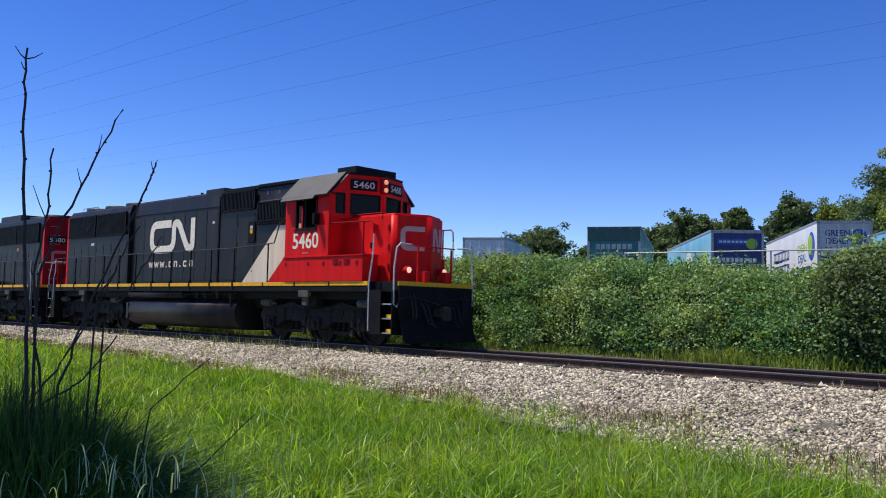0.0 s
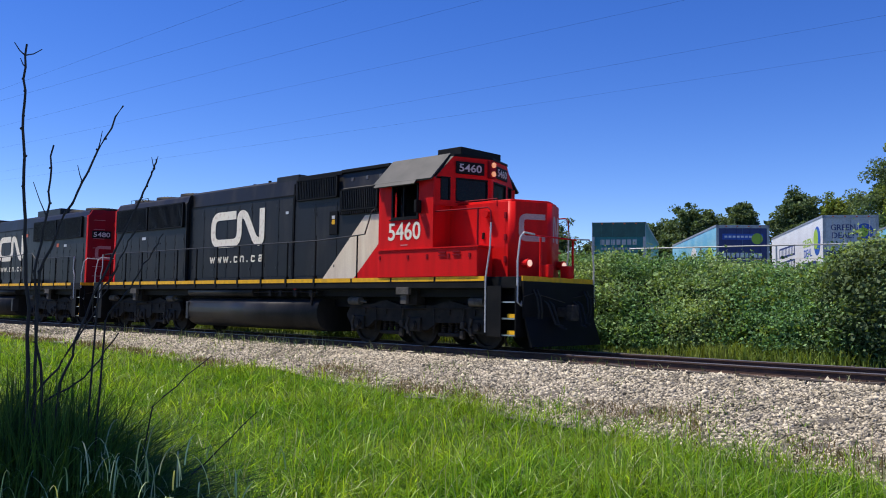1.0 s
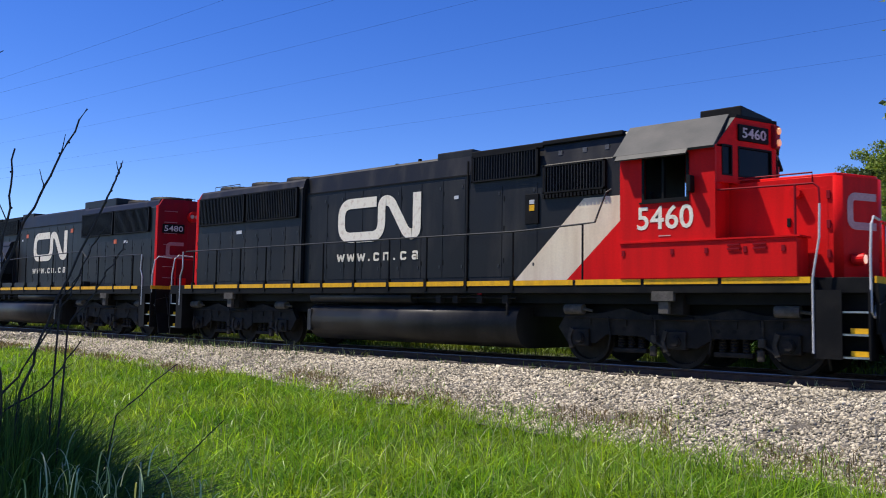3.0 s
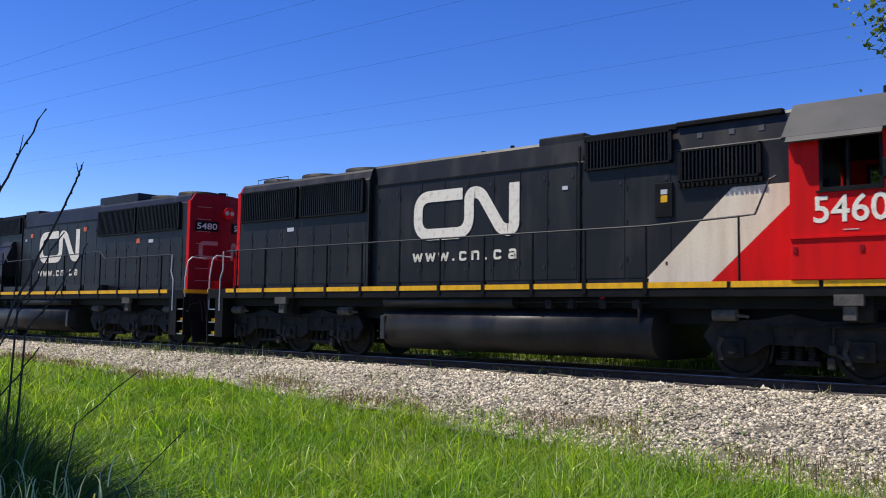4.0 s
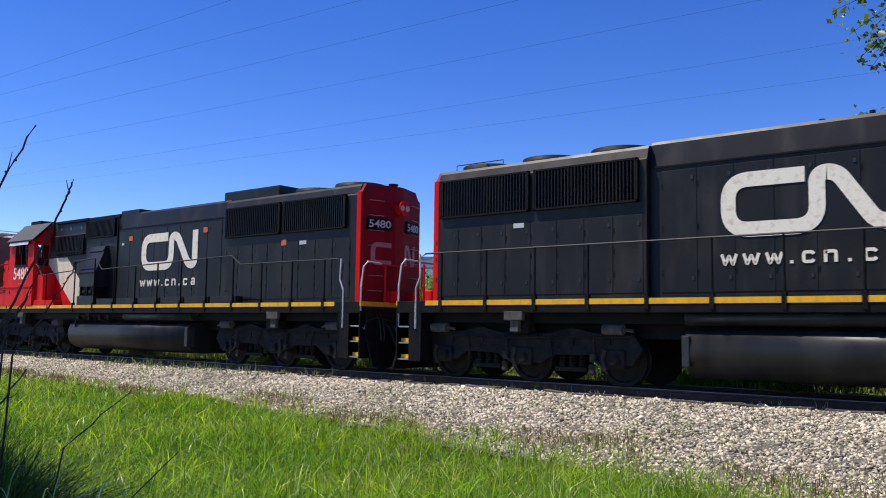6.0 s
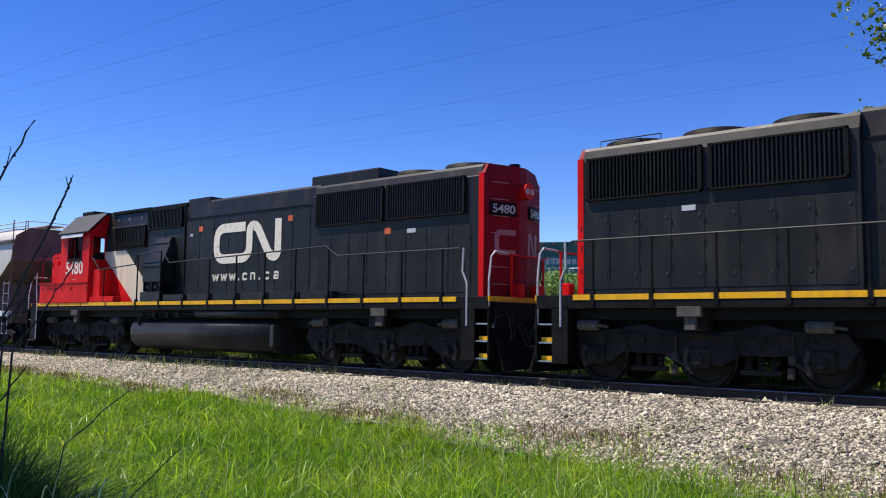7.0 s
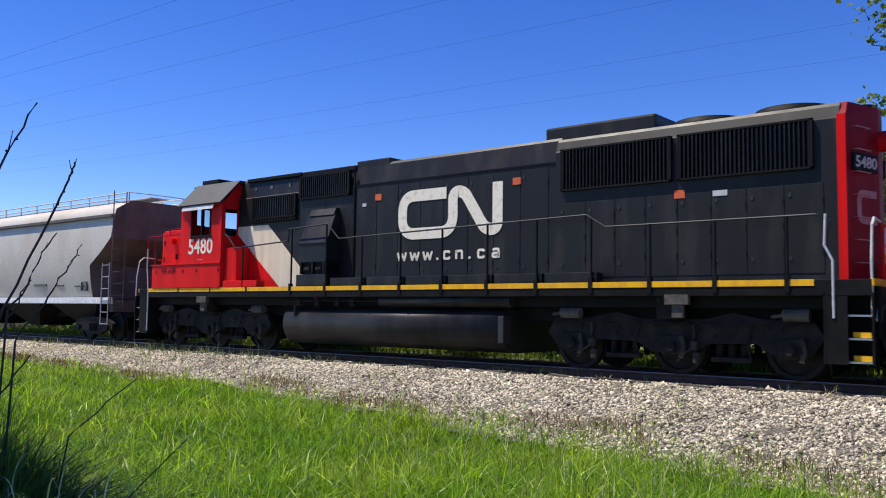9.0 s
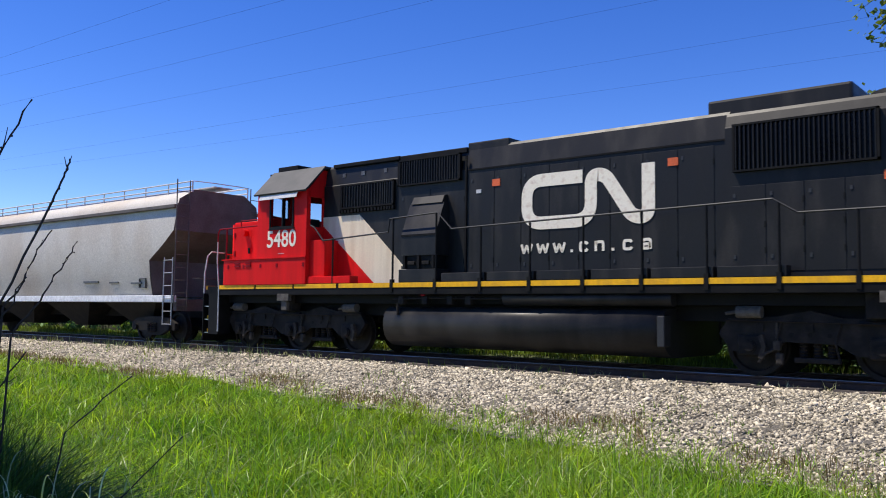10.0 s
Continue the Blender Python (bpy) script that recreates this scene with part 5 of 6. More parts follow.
        board = part("number_board", box(B(), -0.39, 0.39, -0.15, 0.15, 0.0, 0.04, 0.012), "flat_black", cheek, "", Matrix.Translation((-sg * 0.61 * slant, 4.32, 0)))
        lettering(number, 0.19, "number_white", board, Matrix.Translation((0, 0, 0.043)), 0.012, 0.62, "road_number")
        low, peak, inner = (X(2.98), sg * 1.5, 4.02), (X(2.98) + (X(ur) - X(2.98)) / 3, sg * 1.0, 4.60), (X(3.0), sg * 1.0, 4.60)
        bm = B()
        top_v = [bm.verts.new(p) for p in (low, peak, inner)]
        low_v = [bm.verts.new((p[0], p[1] - sg * 0.03, p[2] - 0.03)) for p in (low, peak, inner)]
        bm.faces.new(top_v)
        bm.faces.new(low_v[::-1])
        for k in range(3):
            bm.faces.new((top_v[k], low_v[k], low_v[(k + 1) % 3], top_v[(k + 1) % 3]))
        part("roof_gusset", bm, "roof", cab)
    xt = X(2.98) + (X(ur) - X(2.98)) / 3
    part("front_roof", prism(B(), [(X(3.0), -1.0), (xt + 0.02, -1.01), (X(ur - 0.02), 0), (xt + 0.02, 1.01), (X(3.0), 1.0)], 4.585, 4.64, "z"), "flat_black", cab, "flat roof edge over the cab front")
    hl = part("headlight_housing", box(B(), X(ur + 0.06), X(ur - 0.05), -0.12, 0.12, 4.12, 4.56, 0.03), "dusty_red", cab)
    for z in (4.23, 4.45):
        part("headlight", rod(B(), (X(ur - 0.04), 0, z), (X(ur - 0.085), 0, z), 0.065, seg=16), "lens" if second else "amber", hl, "round headlight")
    # short hood
    hw, uc, u0n = 0.93, 1.07, 0.68
    rim = [(X(3.0), -hw), (X(uc + 0.1), -hw), (X(uc + 0.02), -hw + 0.03), (X(uc - 0.03), -hw + 0.1), (X(u0n + 0.015), -0.1), (X(u0n), 0.0)]
    bm = prism(B(), rim + [(x, -y) for x, y in rim[-2::-1]], 1.66, 3.44, "z")
    bmesh.ops.remove_doubles(bm, verts=bm.verts, dist=1e-4)
    bmesh.ops.bevel(bm, geom=[e for e in bm.edges if min(v.co.z for v in e.verts) > 3.4 and max(v.co.x for v in e.verts) > X(2.9)], offset=0.055, segments=4, affect="EDGES")
    nose = part("nose", bm, "red", ob, "rounded red short hood", smooth=0.3)
    left_bit, right_bit = B(), B()
    ribbon(left_bit, [(0.30, 0.25), (-0.30, 0.25), (-0.30, -0.25), (0.30, -0.25)], 0.13, 0.13)
    ribbon(right_bit, [(-0.22, -0.30), (-0.22, 0.25), (-0.08, 0.25), (0.12, -0.25), (0.26, -0.25), (0.26, 0.32)], 0.13, 0.10)
    for bit, sg in ((left_bit, -1), (right_bit, 1)):
        a, b = Vector((X(uc - 0.03), sg * (hw - 0.1), 2.80)), Vector((X(u0n + 0.015), sg * 0.1, 2.80))
        right = (b - a).normalized() * -sg
        out_n = right.cross(Vector((0, 0, 1)))
        c = a.lerp(b, 0.56) + out_n * 0.004
        part("emblem", bit, "nose_mark", nose, "pale band emblem", Matrix(((right.x, 0, out_n.x, c.x), (right.y, 0, out_n.y, c.y), (0, 1, 0, c.z), (0, 0, 0, 1))))
    for sg in (-1, 1):
        bm = box(B(), X(1.95), X(1.25), sg * (hw - 0.01), sg * (hw + 0.004), 1.8, 3.2, 0.004)
        rod(bm, (X(1.75), sg * hw, 3.12), (X(1.75), sg * (hw + 0.14), 3.12), 0.09, seg=12)
        nd = part("nose_door", bm, "red", nose)
        for z in (2.0, 2.5, 3.0):
            part("hinge", box(B(), X(1.27), X(1.21), sg * hw, sg * (hw + 0.025), z, z + 0.14, 0.005), "dusty_red", nd)
        part("latch", box(B(), X(1.92), X(1.86), sg * hw, sg * (hw + 0.04), 2.55, 2.7, 0.005), "flat_black", nd)
        lm = part("ditch_light", rod(B(), (X(0.95), sg * 0.66, 1.98), (X(0.76), sg * 0.66, 1.98), 0.10, 0.11, seg=16), "red", nose)
        part("lens", rod(B(), (X(0.762), sg * 0.66, 1.98), (X(0.74), sg * 0.66, 1.98), 0.075, seg=16), "lens" if second else "lamp", lm)
        # battery boxes beside the cab
        bm = box(B(), X(1.56), X(4.855), sg * 1.0, sg * 1.535, 1.668, 2.33, 0.012)
        bx_ = part("battery_box", bm, "red", ob)
        bm = B()
        for u in (1.75, 2.4, 3.1, 3.75, 4.75):
            box(bm, X(u), X(u + 0.06), sg * 1.53, sg * 1.55, 2.1, 2.2)
        for u in (1.95, 2.4):
            for z in (2.15, 2.22):
                box(bm, X(u + 0.12), X(u + 0.34), sg * 1.53, sg * 1.56, z, z + 0.03)
        tagged(part("louvre", bm, "dusty_red", bx_), kind="stuff")
        part("lid_trim", box(B(), X(1.5), X(4.86), sg * 1.02, sg * 1.56, 2.331, 2.36), "red", bx_)
    for sg in (-1, 1):
        part("grab_rail", pipe(B(), [(X(2.96), sg * hw, 3.47), (X(1.5), sg * hw, 3.47), (X(1.5), sg * hw, 3.3)], 0.015), "dusty_red", nose)
    part("nose_vent", rod(B(), (X(1.4), 0, 3.43), (X(1.4), 0, 3.5), 0.08, seg=10), "flat_black", nose)

    # rear end fittings: ladder rungs, lamp, number board
    rung = None
    for sg in (-1, 1):
        for k in range(7):
            m = facet(sg, 0.42, 1.95 + k * 0.37)
            if rung is None:
                rung = part("ladder_rung", pipe(B(), [(-0.2, 0, 0), (-0.2, 0, 0.07), (0.2, 0, 0.07), (0.2, 0, 0)], 0.011, 5), "pale_red", ob, "", m)
            else:
                again(rung, ob, m)
    lamp = part("rear_light", rod(B(), (X(hood_end + 0.2), 0, 4.03), (X(hood_end + 0.46), 0, 4.03), 0.17, 0.19, seg=18), "red", ob)
    for y in (-0.09, 0.09):
        part("lens", rod(B(), (X(hood_end + 0.46), y, 4.03), (X(hood_end + 0.47), y, 4.03), 0.07, seg=14), "lens", lamp)
    part("rear_horn", rod(B(), (X(hood_end + 0.05), 0, 4.56), (X(hood_end + 0.05), 0, 4.68), 0.10, 0.13, seg=12), "flat_black", ob)
    for sg in (-1, 1):
        nb = part("number_board", box(B(), -0.36, 0.36, -0.15, 0.15, -0.01, 0.05, 0.015), "flat_black", ob, "", facet(sg, 0.52, 3.60))
        lettering(number, 0.19, "number_white", nb, Matrix.Translation((0, 0, 0.054)), 0.012, 0.62, "road_number")
    left_bit, right_bit = B(), B()
    ribbon(left_bit, [(0.26, 0.22), (-0.26, 0.22), (-0.26, -0.22), (0.26, -0.22)], 0.12, 0.12)
    ribbon(right_bit, [(-0.22, -0.26), (-0.22, 0.22), (-0.08, 0.22), (0.12, -0.22), (0.26, -0.22), (0.26, 0.28)], 0.12, 0.10)
    part("emblem", left_bit, "pale_red", ob, "faded pale band emblem", facet(1, 0.62, 2.87, 0.004))
    part("emblem", right_bit, "pale_red", ob, "faded pale band emblem", facet(-1, 0.62, 2.87, 0.004))

    # handrails
    zr = 2.70
    for sg in (-1, 1):
        y = sg * 1.47
        if second:
            pts = [(X(4.95), y, 3.12), (X(5.1), y, 3.05), (X(5.42), y, 2.72), (X(7.3), y, 2.82), (X(7.35), y, 3.12), (X(8.75), y, 3.18), (X(9.15), y, 2.80), (X(15.9), y, 2.95), (X(16.3), y, zr), (X(20.05), y, zr), (X(20.25), y, zr - 0.1), (X(20.2), y, 2.2), (X(20.3), y, 1.9), (X(20.3), y, 1.1)]
        else:
            pts = [(X(5.1), y * 0.98, 3.42), (X(5.2), y, 3.36), (X(5.45), y, 2.79), (X(5.75), y, 2.77), (X(7.4), y, zr), (X(20.05), y, zr), (X(20.25), y, zr - 0.1), (X(20.2), y, 2.2), (X(20.3), y, 1.9), (X(20.3), y, 1.1)]
        rail_line = [(p[0], p[2]) for p in pts if p[0] > X(20.1)][::-1]
        for u in posts_u:
            top = float(np.interp(X(u), [q[0] for q in rail_line], [q[1] for q in rail_line]))
            bm = rod(B(), (X(u), y, 1.5), (X(u), y, top), 0.024, seg=8)
            box(bm, X(u) - 0.04, X(u) + 0.04, y - 0.03 * sg, y + 0.055 * sg, 1.46, 1.74)
            part("stanchion", bm, "flat_black", ob)
        part("handrail", pipe(B(), pts, 0.019, 8), "grey", ob)
        part("stanchion", rod(B(), (X(5.73), y, 1.5), (X(5.73), y, 2.77), 0.022), "flat_black", ob)
        # pale grab rails at the four corners
        part("nose_rail", pipe(B(), [(X(2.94), sg * 1.47, 3.22), (X(1.55), sg * 1.48, 3.20), (X(1.3), sg * 1.48, 3.20), (X(1.22), sg * 1.48, 3.12), (X(1.21), sg * 1.48, 2.86)], 0.018, 8), "dusty_red", ob, "dull red rail beside the nose")
        part("stanchion", rod(B(), (X(1.6), sg * 1.48, 2.3), (X(1.6), sg * 1.48, 3.2), 0.022), "dusty_red", ob)
        part("corner_rail", pipe(B(), [(X(1.21), sg * 1.48, 2.86), (X(1.22), sg * 1.49, 2.3), (X(1.31), sg * 1.5, 1.75), (X(1.33), sg * 1.5, 1.6), (X(1.33), sg * 1.5, 0.42)], 0.018, 8), "rail_white", ob, "pale curved grab rail")
        part("corner_rail", pipe(B(), [(X(fp + 0.06), sg * 0.85, 2.60), (X(fp + 0.04), sg * 1.25, 2.62), (X(fp + 0.04), sg * 1.38, 2.5), (X(fp + 0.04), sg * 1.46, 2.0), (X(fp + 0.04), sg * 1.46, 1.1), (X(fp + 0.02), sg * 1.36, 1.02), (X(fp + 0.02), sg * 1.25, 1.25), (X(fp), sg * 1.0, 1.5)], 0.02, 8), "rail_white", ob, "pale curved grab rail")
        part("corner_rail", pipe(B(), [(X(20.83), sg * 0.75, 2.60), (X(20.85), sg * 1.25, 2.62), (X(20.85), sg * 1.38, 2.5), (X(20.85), sg * 1.46, 2.0), (X(20.85), sg * 1.46, 1.1), (X(20.87), sg * 1.36, 1.02), (X(20.87), sg * 1.25, 1.25), (X(20.9), sg * 1.0, 1.5)], 0.02, 8), "rail_white", ob, "pale curved grab rail")
        part("corner_rail", pipe(B(), [(X(20.2), sg * 1.49, 2.70), (X(20.18), sg * 1.5, 2.2), (X(20.3), sg * 1.5, 1.95), (X(20.3), sg * 1.5, 1.05)], 0.02, 8), "rail_white", ob, "pale curved grab rail")
    for u in (fp + 0.06, 20.83):
        for y in (-0.62, 0.62):
            part("end_stanchion", rod(B(), (X(u), y, 1.6), (X(u), y, 2.55), 0.028), "red", ob, "red end railing post")
        part("end_rail", pipe(B(), [(X(u), -0.75, 2.58), (X(u), -0.3, 2.58), (X(u), 0.3, 2.58), (X(u), 0.75, 2.58)], 0.02), "red", ob)
        for y in (-0.38, 0.38):
            part("brake_box", box(B(), X(u) - 0.12, X(u) + 0.12, y - 0.1, y + 0.1, 1.66, 1.95, 0.03), "red", ob)

    # steps and ends
    for u0, u1, out in ((fp + 0.06, 1.31, 0.50), (20.16, 20.86, 20.96)):
        for sg in (-1, 1):
            well = part("step_well", box(B(), X(u0 + 0.03), X(u1 - 0.03), sg * 1.08, sg * 1.12, 0.36, 1.42), "flat_black", ob)
            for u in (u0, u1):
                mid = u0 if out > 10 else u1
                if u == mid:
                    part("side_plate", box(B(), X(u), X(u + (0.34 if out > 10 else -0.42)), sg * 1.47, sg * 1.495, 0.34, 1.45), "flat_black", well)
                part("side_plate", box(B(), X(u) - 0.015, X(u) + 0.015, sg * 1.08, sg * 1.5, 0.34, 1.45), "flat_black", well)
            for z in (0.36, 0.72, 1.08):
                st = part("step", box(B(), X(u0), X(u1), sg * 1.12, sg * 1.46, z, z + 0.03), "chrome", well, "bright worn step tread")
                if z < 1:
                    part("step_edge", box(B(), X(u0 + 0.05 if out < 10 else u1 - 0.31), X(u0 + 0.31 if out < 10 else u1 - 0.05), sg * 1.36, sg * 1.39, z + 0.034, z + 0.12), "yellow", st)
    for u, d in ((fp - 0.02, 1), (20.92, -1)):
        bm = box(B(), X(u) - 0.03, X(u) + 0.03, -pw, pw, 0.75, 1.55, 0.01)
        bm2 = prism(B(), [(X(u), 0.78), (X(u) + 0.04 * d, 0.78), (X(u) + 0.24 * d, 0.14), (X(u) + 0.18 * d, 0.14)], -1.32, 1.32, "y")
        pil = part("pilot_plate", bm, "flat_black", ob)
        part("plough", bm2, "flat_black", ob, "black steel snow plough")
        bm = box(B(), X(u), X(u) + 0.30 * d, -0.13, 0.13, 0.78, 1.0, 0.03)
        box(bm, X(u) + 0.28 * d, X(u) + 0.47 * d, -0.16, 0.10, 0.70, 1.06, 0.05)
        part("coupler", bm, "dirt", ob)
        for y, sag in ((-0.62, 0.4), (-0.45, 0.45), (0.5, 0.42), (0.68, 0.38)):
            part("brake_hose", pipe(B(), [(X(u), y, 1.15), (X(u) + 0.15 * d, y, 1.05), (X(u) + 0.3 * d, y * 0.9, 1.15 - sag * 1.3), (X(u) + 0.45 * d, y * 0.8, 1.15 - sag * 1.4)], 0.025, 6), "rubber", ob)
    for u, d in ((fp - 0.06, 1), (20.96, -1)):
        part("uncoupling_lever", pipe(B(), [(X(u), -1.42, 1.0), (X(u), -1.36, 1.22), (X(u), -1.0, 1.3), (X(u), -0.5, 1.22), (X(u) + 0.2 * d, -0.12, 1.1)], 0.011), "dirt", ob)
        part("uncoupling_lever", pipe(B(), [(X(u), 1.42, 1.0), (X(u), 1.36, 1.22), (X(u), 1.0, 1.3), (X(u), 0.5, 1.22)], 0.011), "dirt", ob)
        for y in (-1.02, -0.9, 0.9, 1.02):
            part("air_hose", pipe(B(), [(X(u), y, 1.38), (X(u) + 0.1 * d, y, 1.2), (X(u) + 0.14 * d, y * 0.98, 0.9), (X(u) + 0.1 * d, y * 0.95, 0.75)], 0.02), "rubber", ob)
    part("mu_cable", pipe(B(), [(X(20.9), -0.8, 1.35), (X(21.05), -0.78, 0.85), (X(21.3), -0.5, 0.5), (X(21.5), -0.1, 0.42), (X(21.6), 0.2, 0.5), (X(21.9), 0.6, 0.9)], 0.02), "dull", ob)

    # tank and air reservoirs
    bm = B()
    side = [(0.95, 0.24), (1.15, 0.28), (1.31, 0.37), (1.41, 0.50), (1.46, 0.68), (1.46, 0.82), (1.43, 0.95), (1.37, 1.05), (1.28, 1.11), (1.15, 1.13)]
    prism(bm, [(-a, b) for a, b in side] + [(a, b) for a, b in side[::-1]], X(7.17 if second else 7.35), X(13.95 if second else 14.1))
    tank = part("fuel_tank", bm, "tank", ob, "long black fuel tank with rounded sides", smooth=True)
    for sg in (-1, 1):
        part("tank_strap", box(B(), X(13.85 if second else 14.0), X(13.99 if second else 14.14), sg * 1.2, sg * 1.475, 0.45, 1.0, 0.02), "grey", tank)
        bm = rod(B(), (X(10.45), sg * 1.3, 1.31), (X(14.1), sg * 1.3, 1.31), 0.14, seg=16)
        part("air_reservoir", bm, "tank", ob, "black air reservoir cylinder", smooth=True)
        bm = B()
        pipe(bm, [(X(7.4), sg * 1.4, 1.3), (X(8.5), sg * 1.4, 1.32), (X(10.4), sg * 1.4, 1.3)], 0.02)
        for u in (7.6, 8.3, 9.0, 9.5):
            box(bm, X(u), X(u + 0.15), sg * 1.3, sg * 1.44, 1.18, 1.36, 0.02)
        rod(bm, (X(7.6), sg * 1.44, 1.2), (X(7.6), sg * 1.44, 0.95), 0.03)
        part("pipework", bm, "under", ob)
        part("valve_handle", rod(B(), (X(8.35), sg * 1.44, 1.42), (X(8.35), sg * 1.48, 1.42), 0.06, seg=10), "dusty_red", ob)
        for u in (4.0, 17.7):
            pad = box(B(), X(u - 0.22), X(u + 0.22), sg * 1.40, sg * 1.505, 1.25, 1.43, 0.01)
            box(pad, X(u - 0.1), X(u + 0.1), sg * 1.36, sg * 1.46, 1.02, 1.25, 0.01)
            part("lift_pad", pad, "dust", ob, "pale dusty steel jacking pad")

    # trucks with three axles each
    wheels = []
    tread = 0.508
    for uc, inv in ((3.91, 1), (17.45 if second else 17.68, -1)):
        cx = X(uc)
        truck = part("truck", box(B(), cx - 2.4, cx + 2.4, -0.4, 0.4, 0.75, 1.1, 0.03), "under", ob, "grimy black three-axle truck")
        for sg in (-1, 1):
            out = [(-2.62, 0.72), (-2.45, 0.98), (-1.6, 1.02), (-1.1, 1.12), (-0.6, 1.0), (0.6, 1.0), (1.1, 1.12), (1.6, 1.02), (2.45, 0.98), (2.62, 0.72), (2.4, 0.42), (1.75, 0.42), (1.5, 0.60), (0.7, 0.58), (0.4, 0.40), (-0.4, 0.40), (-0.7, 0.58), (-1.5, 0.60), (-1.75, 0.42), (-2.4, 0.42)]
            bm = prism(B(), [(cx + a, b) for a, b in out], sg * 0.98, sg * 1.1, "y")
            for a in (-1.9, -1.1, 1.1, 1.9):
                box(bm, cx + a - 0.06, cx + a + 0.06, sg * 1.1, sg * 1.13, 0.78, 0.9)
            tf = part("side_frame", bm, "under", truck)
            for a in (-2.07, 0.0, 2.07):
                bm = box(B(), cx + a - 0.2, cx + a + 0.2, sg * 1.0, sg * 1.16, 0.36, 0.70, 0.03)
                rod(bm, (cx + a, sg * 1.16, 0.51), (cx + a, sg * 1.2, 0.51), 0.11, seg=14)
                part("axle_box", bm, "under", truck)
                part("axle_cap", rod(B(), (cx + a, sg * 1.2, 0.51), (cx + a, sg * 1.225, 0.51), 0.085, seg=12), "under", truck)
                part("wear_plate", prism(B(), [(cx + a - 0.28 + 0.04 * abs(q), 0.51 + 0.16 * q) for q in (-1.3, -0.6, 0, 0.6, 1.3)] + [(cx + a - 0.21 + 0.05 * abs(q), 0.51 + 0.14 * q) for q in (1.3, 0.6, 0, -0.6, -1.3)], sg * 1.1, sg * 1.19, "y"), "dirt", truck, "worn pedestal liner")
            for a in (-1.4, -1.1, -0.8, 0.8, 1.1, 1.4):
                part("frame_hole", rod(B(), (cx + a, sg * 1.09, 0.72), (cx + a, sg * 1.104, 0.72), 0.04, seg=10), "flat_black", truck)
            for a in (-0.42, 1.62):
                bm = rod(B(), (cx + a, sg * 1.15, 0.62), (cx + a, sg * 1.15, 0.92), 0.02, seg=6)
                box(bm, cx + a - 0.07, cx + a + 0.05, sg * 1.10, sg * 1.2, 0.46, 0.62, 0.02)
                box(bm, cx + a - 0.10, cx + a + 0.02, sg * 1.08, sg * 1.18, 0.22, 0.42, 0.03)
                pipe(bm, [(cx + a, sg * 1.16, 0.5), (cx + a + 0.18, sg * 1.17, 0.4), (cx + a + 0.3, sg * 1.15, 0.25)], 0.025)
                part("brake_link", bm, "dirt", truck, "dusty worn brake linkage")
            for a in (-2.2, 2.05):
                bm = rod(B(), (cx + a - 0.2, sg * 1.16, 1.09), (cx + a + 0.22, sg * 1.16, 1.09), 0.105, seg=14)
                rod(bm, (cx + a + 0.22, sg * 1.16, 1.09), (cx + a + 0.42, sg * 1.16, 1.06), 0.03)
                part("brake_cylinder", bm, "dust", truck, "dusty pale brake cylinder")
            for a in (-1.03, 1.03):
                seat = part("spring_seat", box(B(), cx + a - 0.36, cx + a + 0.36, sg * 0.88, sg * 1.02, 0.26, 0.35, 0.02), "under", truck)
                for q in (-0.22, 0.0, 0.22):
                    coil(truck, cx + a + q, sg * 0.94, 0.35)
            bm = B()
            for a in (-1.45, -0.5, 0.62, 1.55):
                pipe(bm, [(cx + a, sg * 1.12, 0.95), (cx + a + 0.08, sg * 1.16, 0.6), (cx + a + 0.02, sg * 1.14, 0.3)], 0.018)
            pipe(bm, [(cx - 2.5, sg * 1.17, 0.95), (cx - 1.0, sg * 1.17, 0.9), (cx + 1.0, sg * 1.17, 0.93), (cx + 2.5, sg * 1.17, 0.95)], 0.014)
            rod(bm, (cx - 0.35, sg * 1.13, 0.93), (cx + 0.35, sg * 1.13, 0.93), 0.04)
            part("brake_rigging", bm, "under", truck)
            part("sand_pipe", pipe(B(), [(cx + 2.45 * inv, sg * 1.0, 1.3), (cx + 2.6 * inv, sg * 0.95, 0.7), (cx + 2.62 * inv, sg * 0.78, 0.12)], 0.025), "under", truck)
            part("bolster_pad", box(B(), cx - 0.22, cx + 0.22, sg * 1.0, sg * 1.3, 1.0, 1.42, 0.02), "under", truck)
        for a in (-2.07, 0.0, 2.07):
            wheels.append(wheelset(ob, cx + a, tread))
    # pieces that only the second unit has
    if second:
        for sg in (-1, 1):
            bm = B()
            prism(bm, [(sg * 0.95, 2.27), (sg * 1.42, 2.27), (sg * 1.42, 2.74), (sg * 1.14, 3.45), (sg * 0.95, 3.45)], X(7.66), X(8.66))
            prism(bm, [(sg * 0.95, 3.45), (sg * 1.17, 3.45), (sg * 1.08, 3.62), (sg * 0.95, 3.64)], X(7.72), X(8.62))
            flt = part("filter_box", bm, "tank", ob, "dark grey sloped filter housing on the walkway")
            bm = box(B(), X(7.72), X(8.60), sg * 1.0, sg * 1.38, 1.97, 2.27)
            for u in (7.72, 8.14, 8.56):
                box(bm, X(u), X(u + 0.06), sg * 1.36, sg * 1.43, 1.97, 2.27)
            part("drawer_row", bm, "flat_black", flt)
            for u in (7.85, 8.27):
                part("drawer_handle", box(B(), X(u), X(u + 0.2), sg * 1.38, sg * 1.42, 2.06, 2.14, 0.01), "under", flt)
            part("seam_strip", box(B(), X(7.66), X(8.66), sg * 1.40, sg * 1.435, 2.70, 2.74), "flat_black", flt)
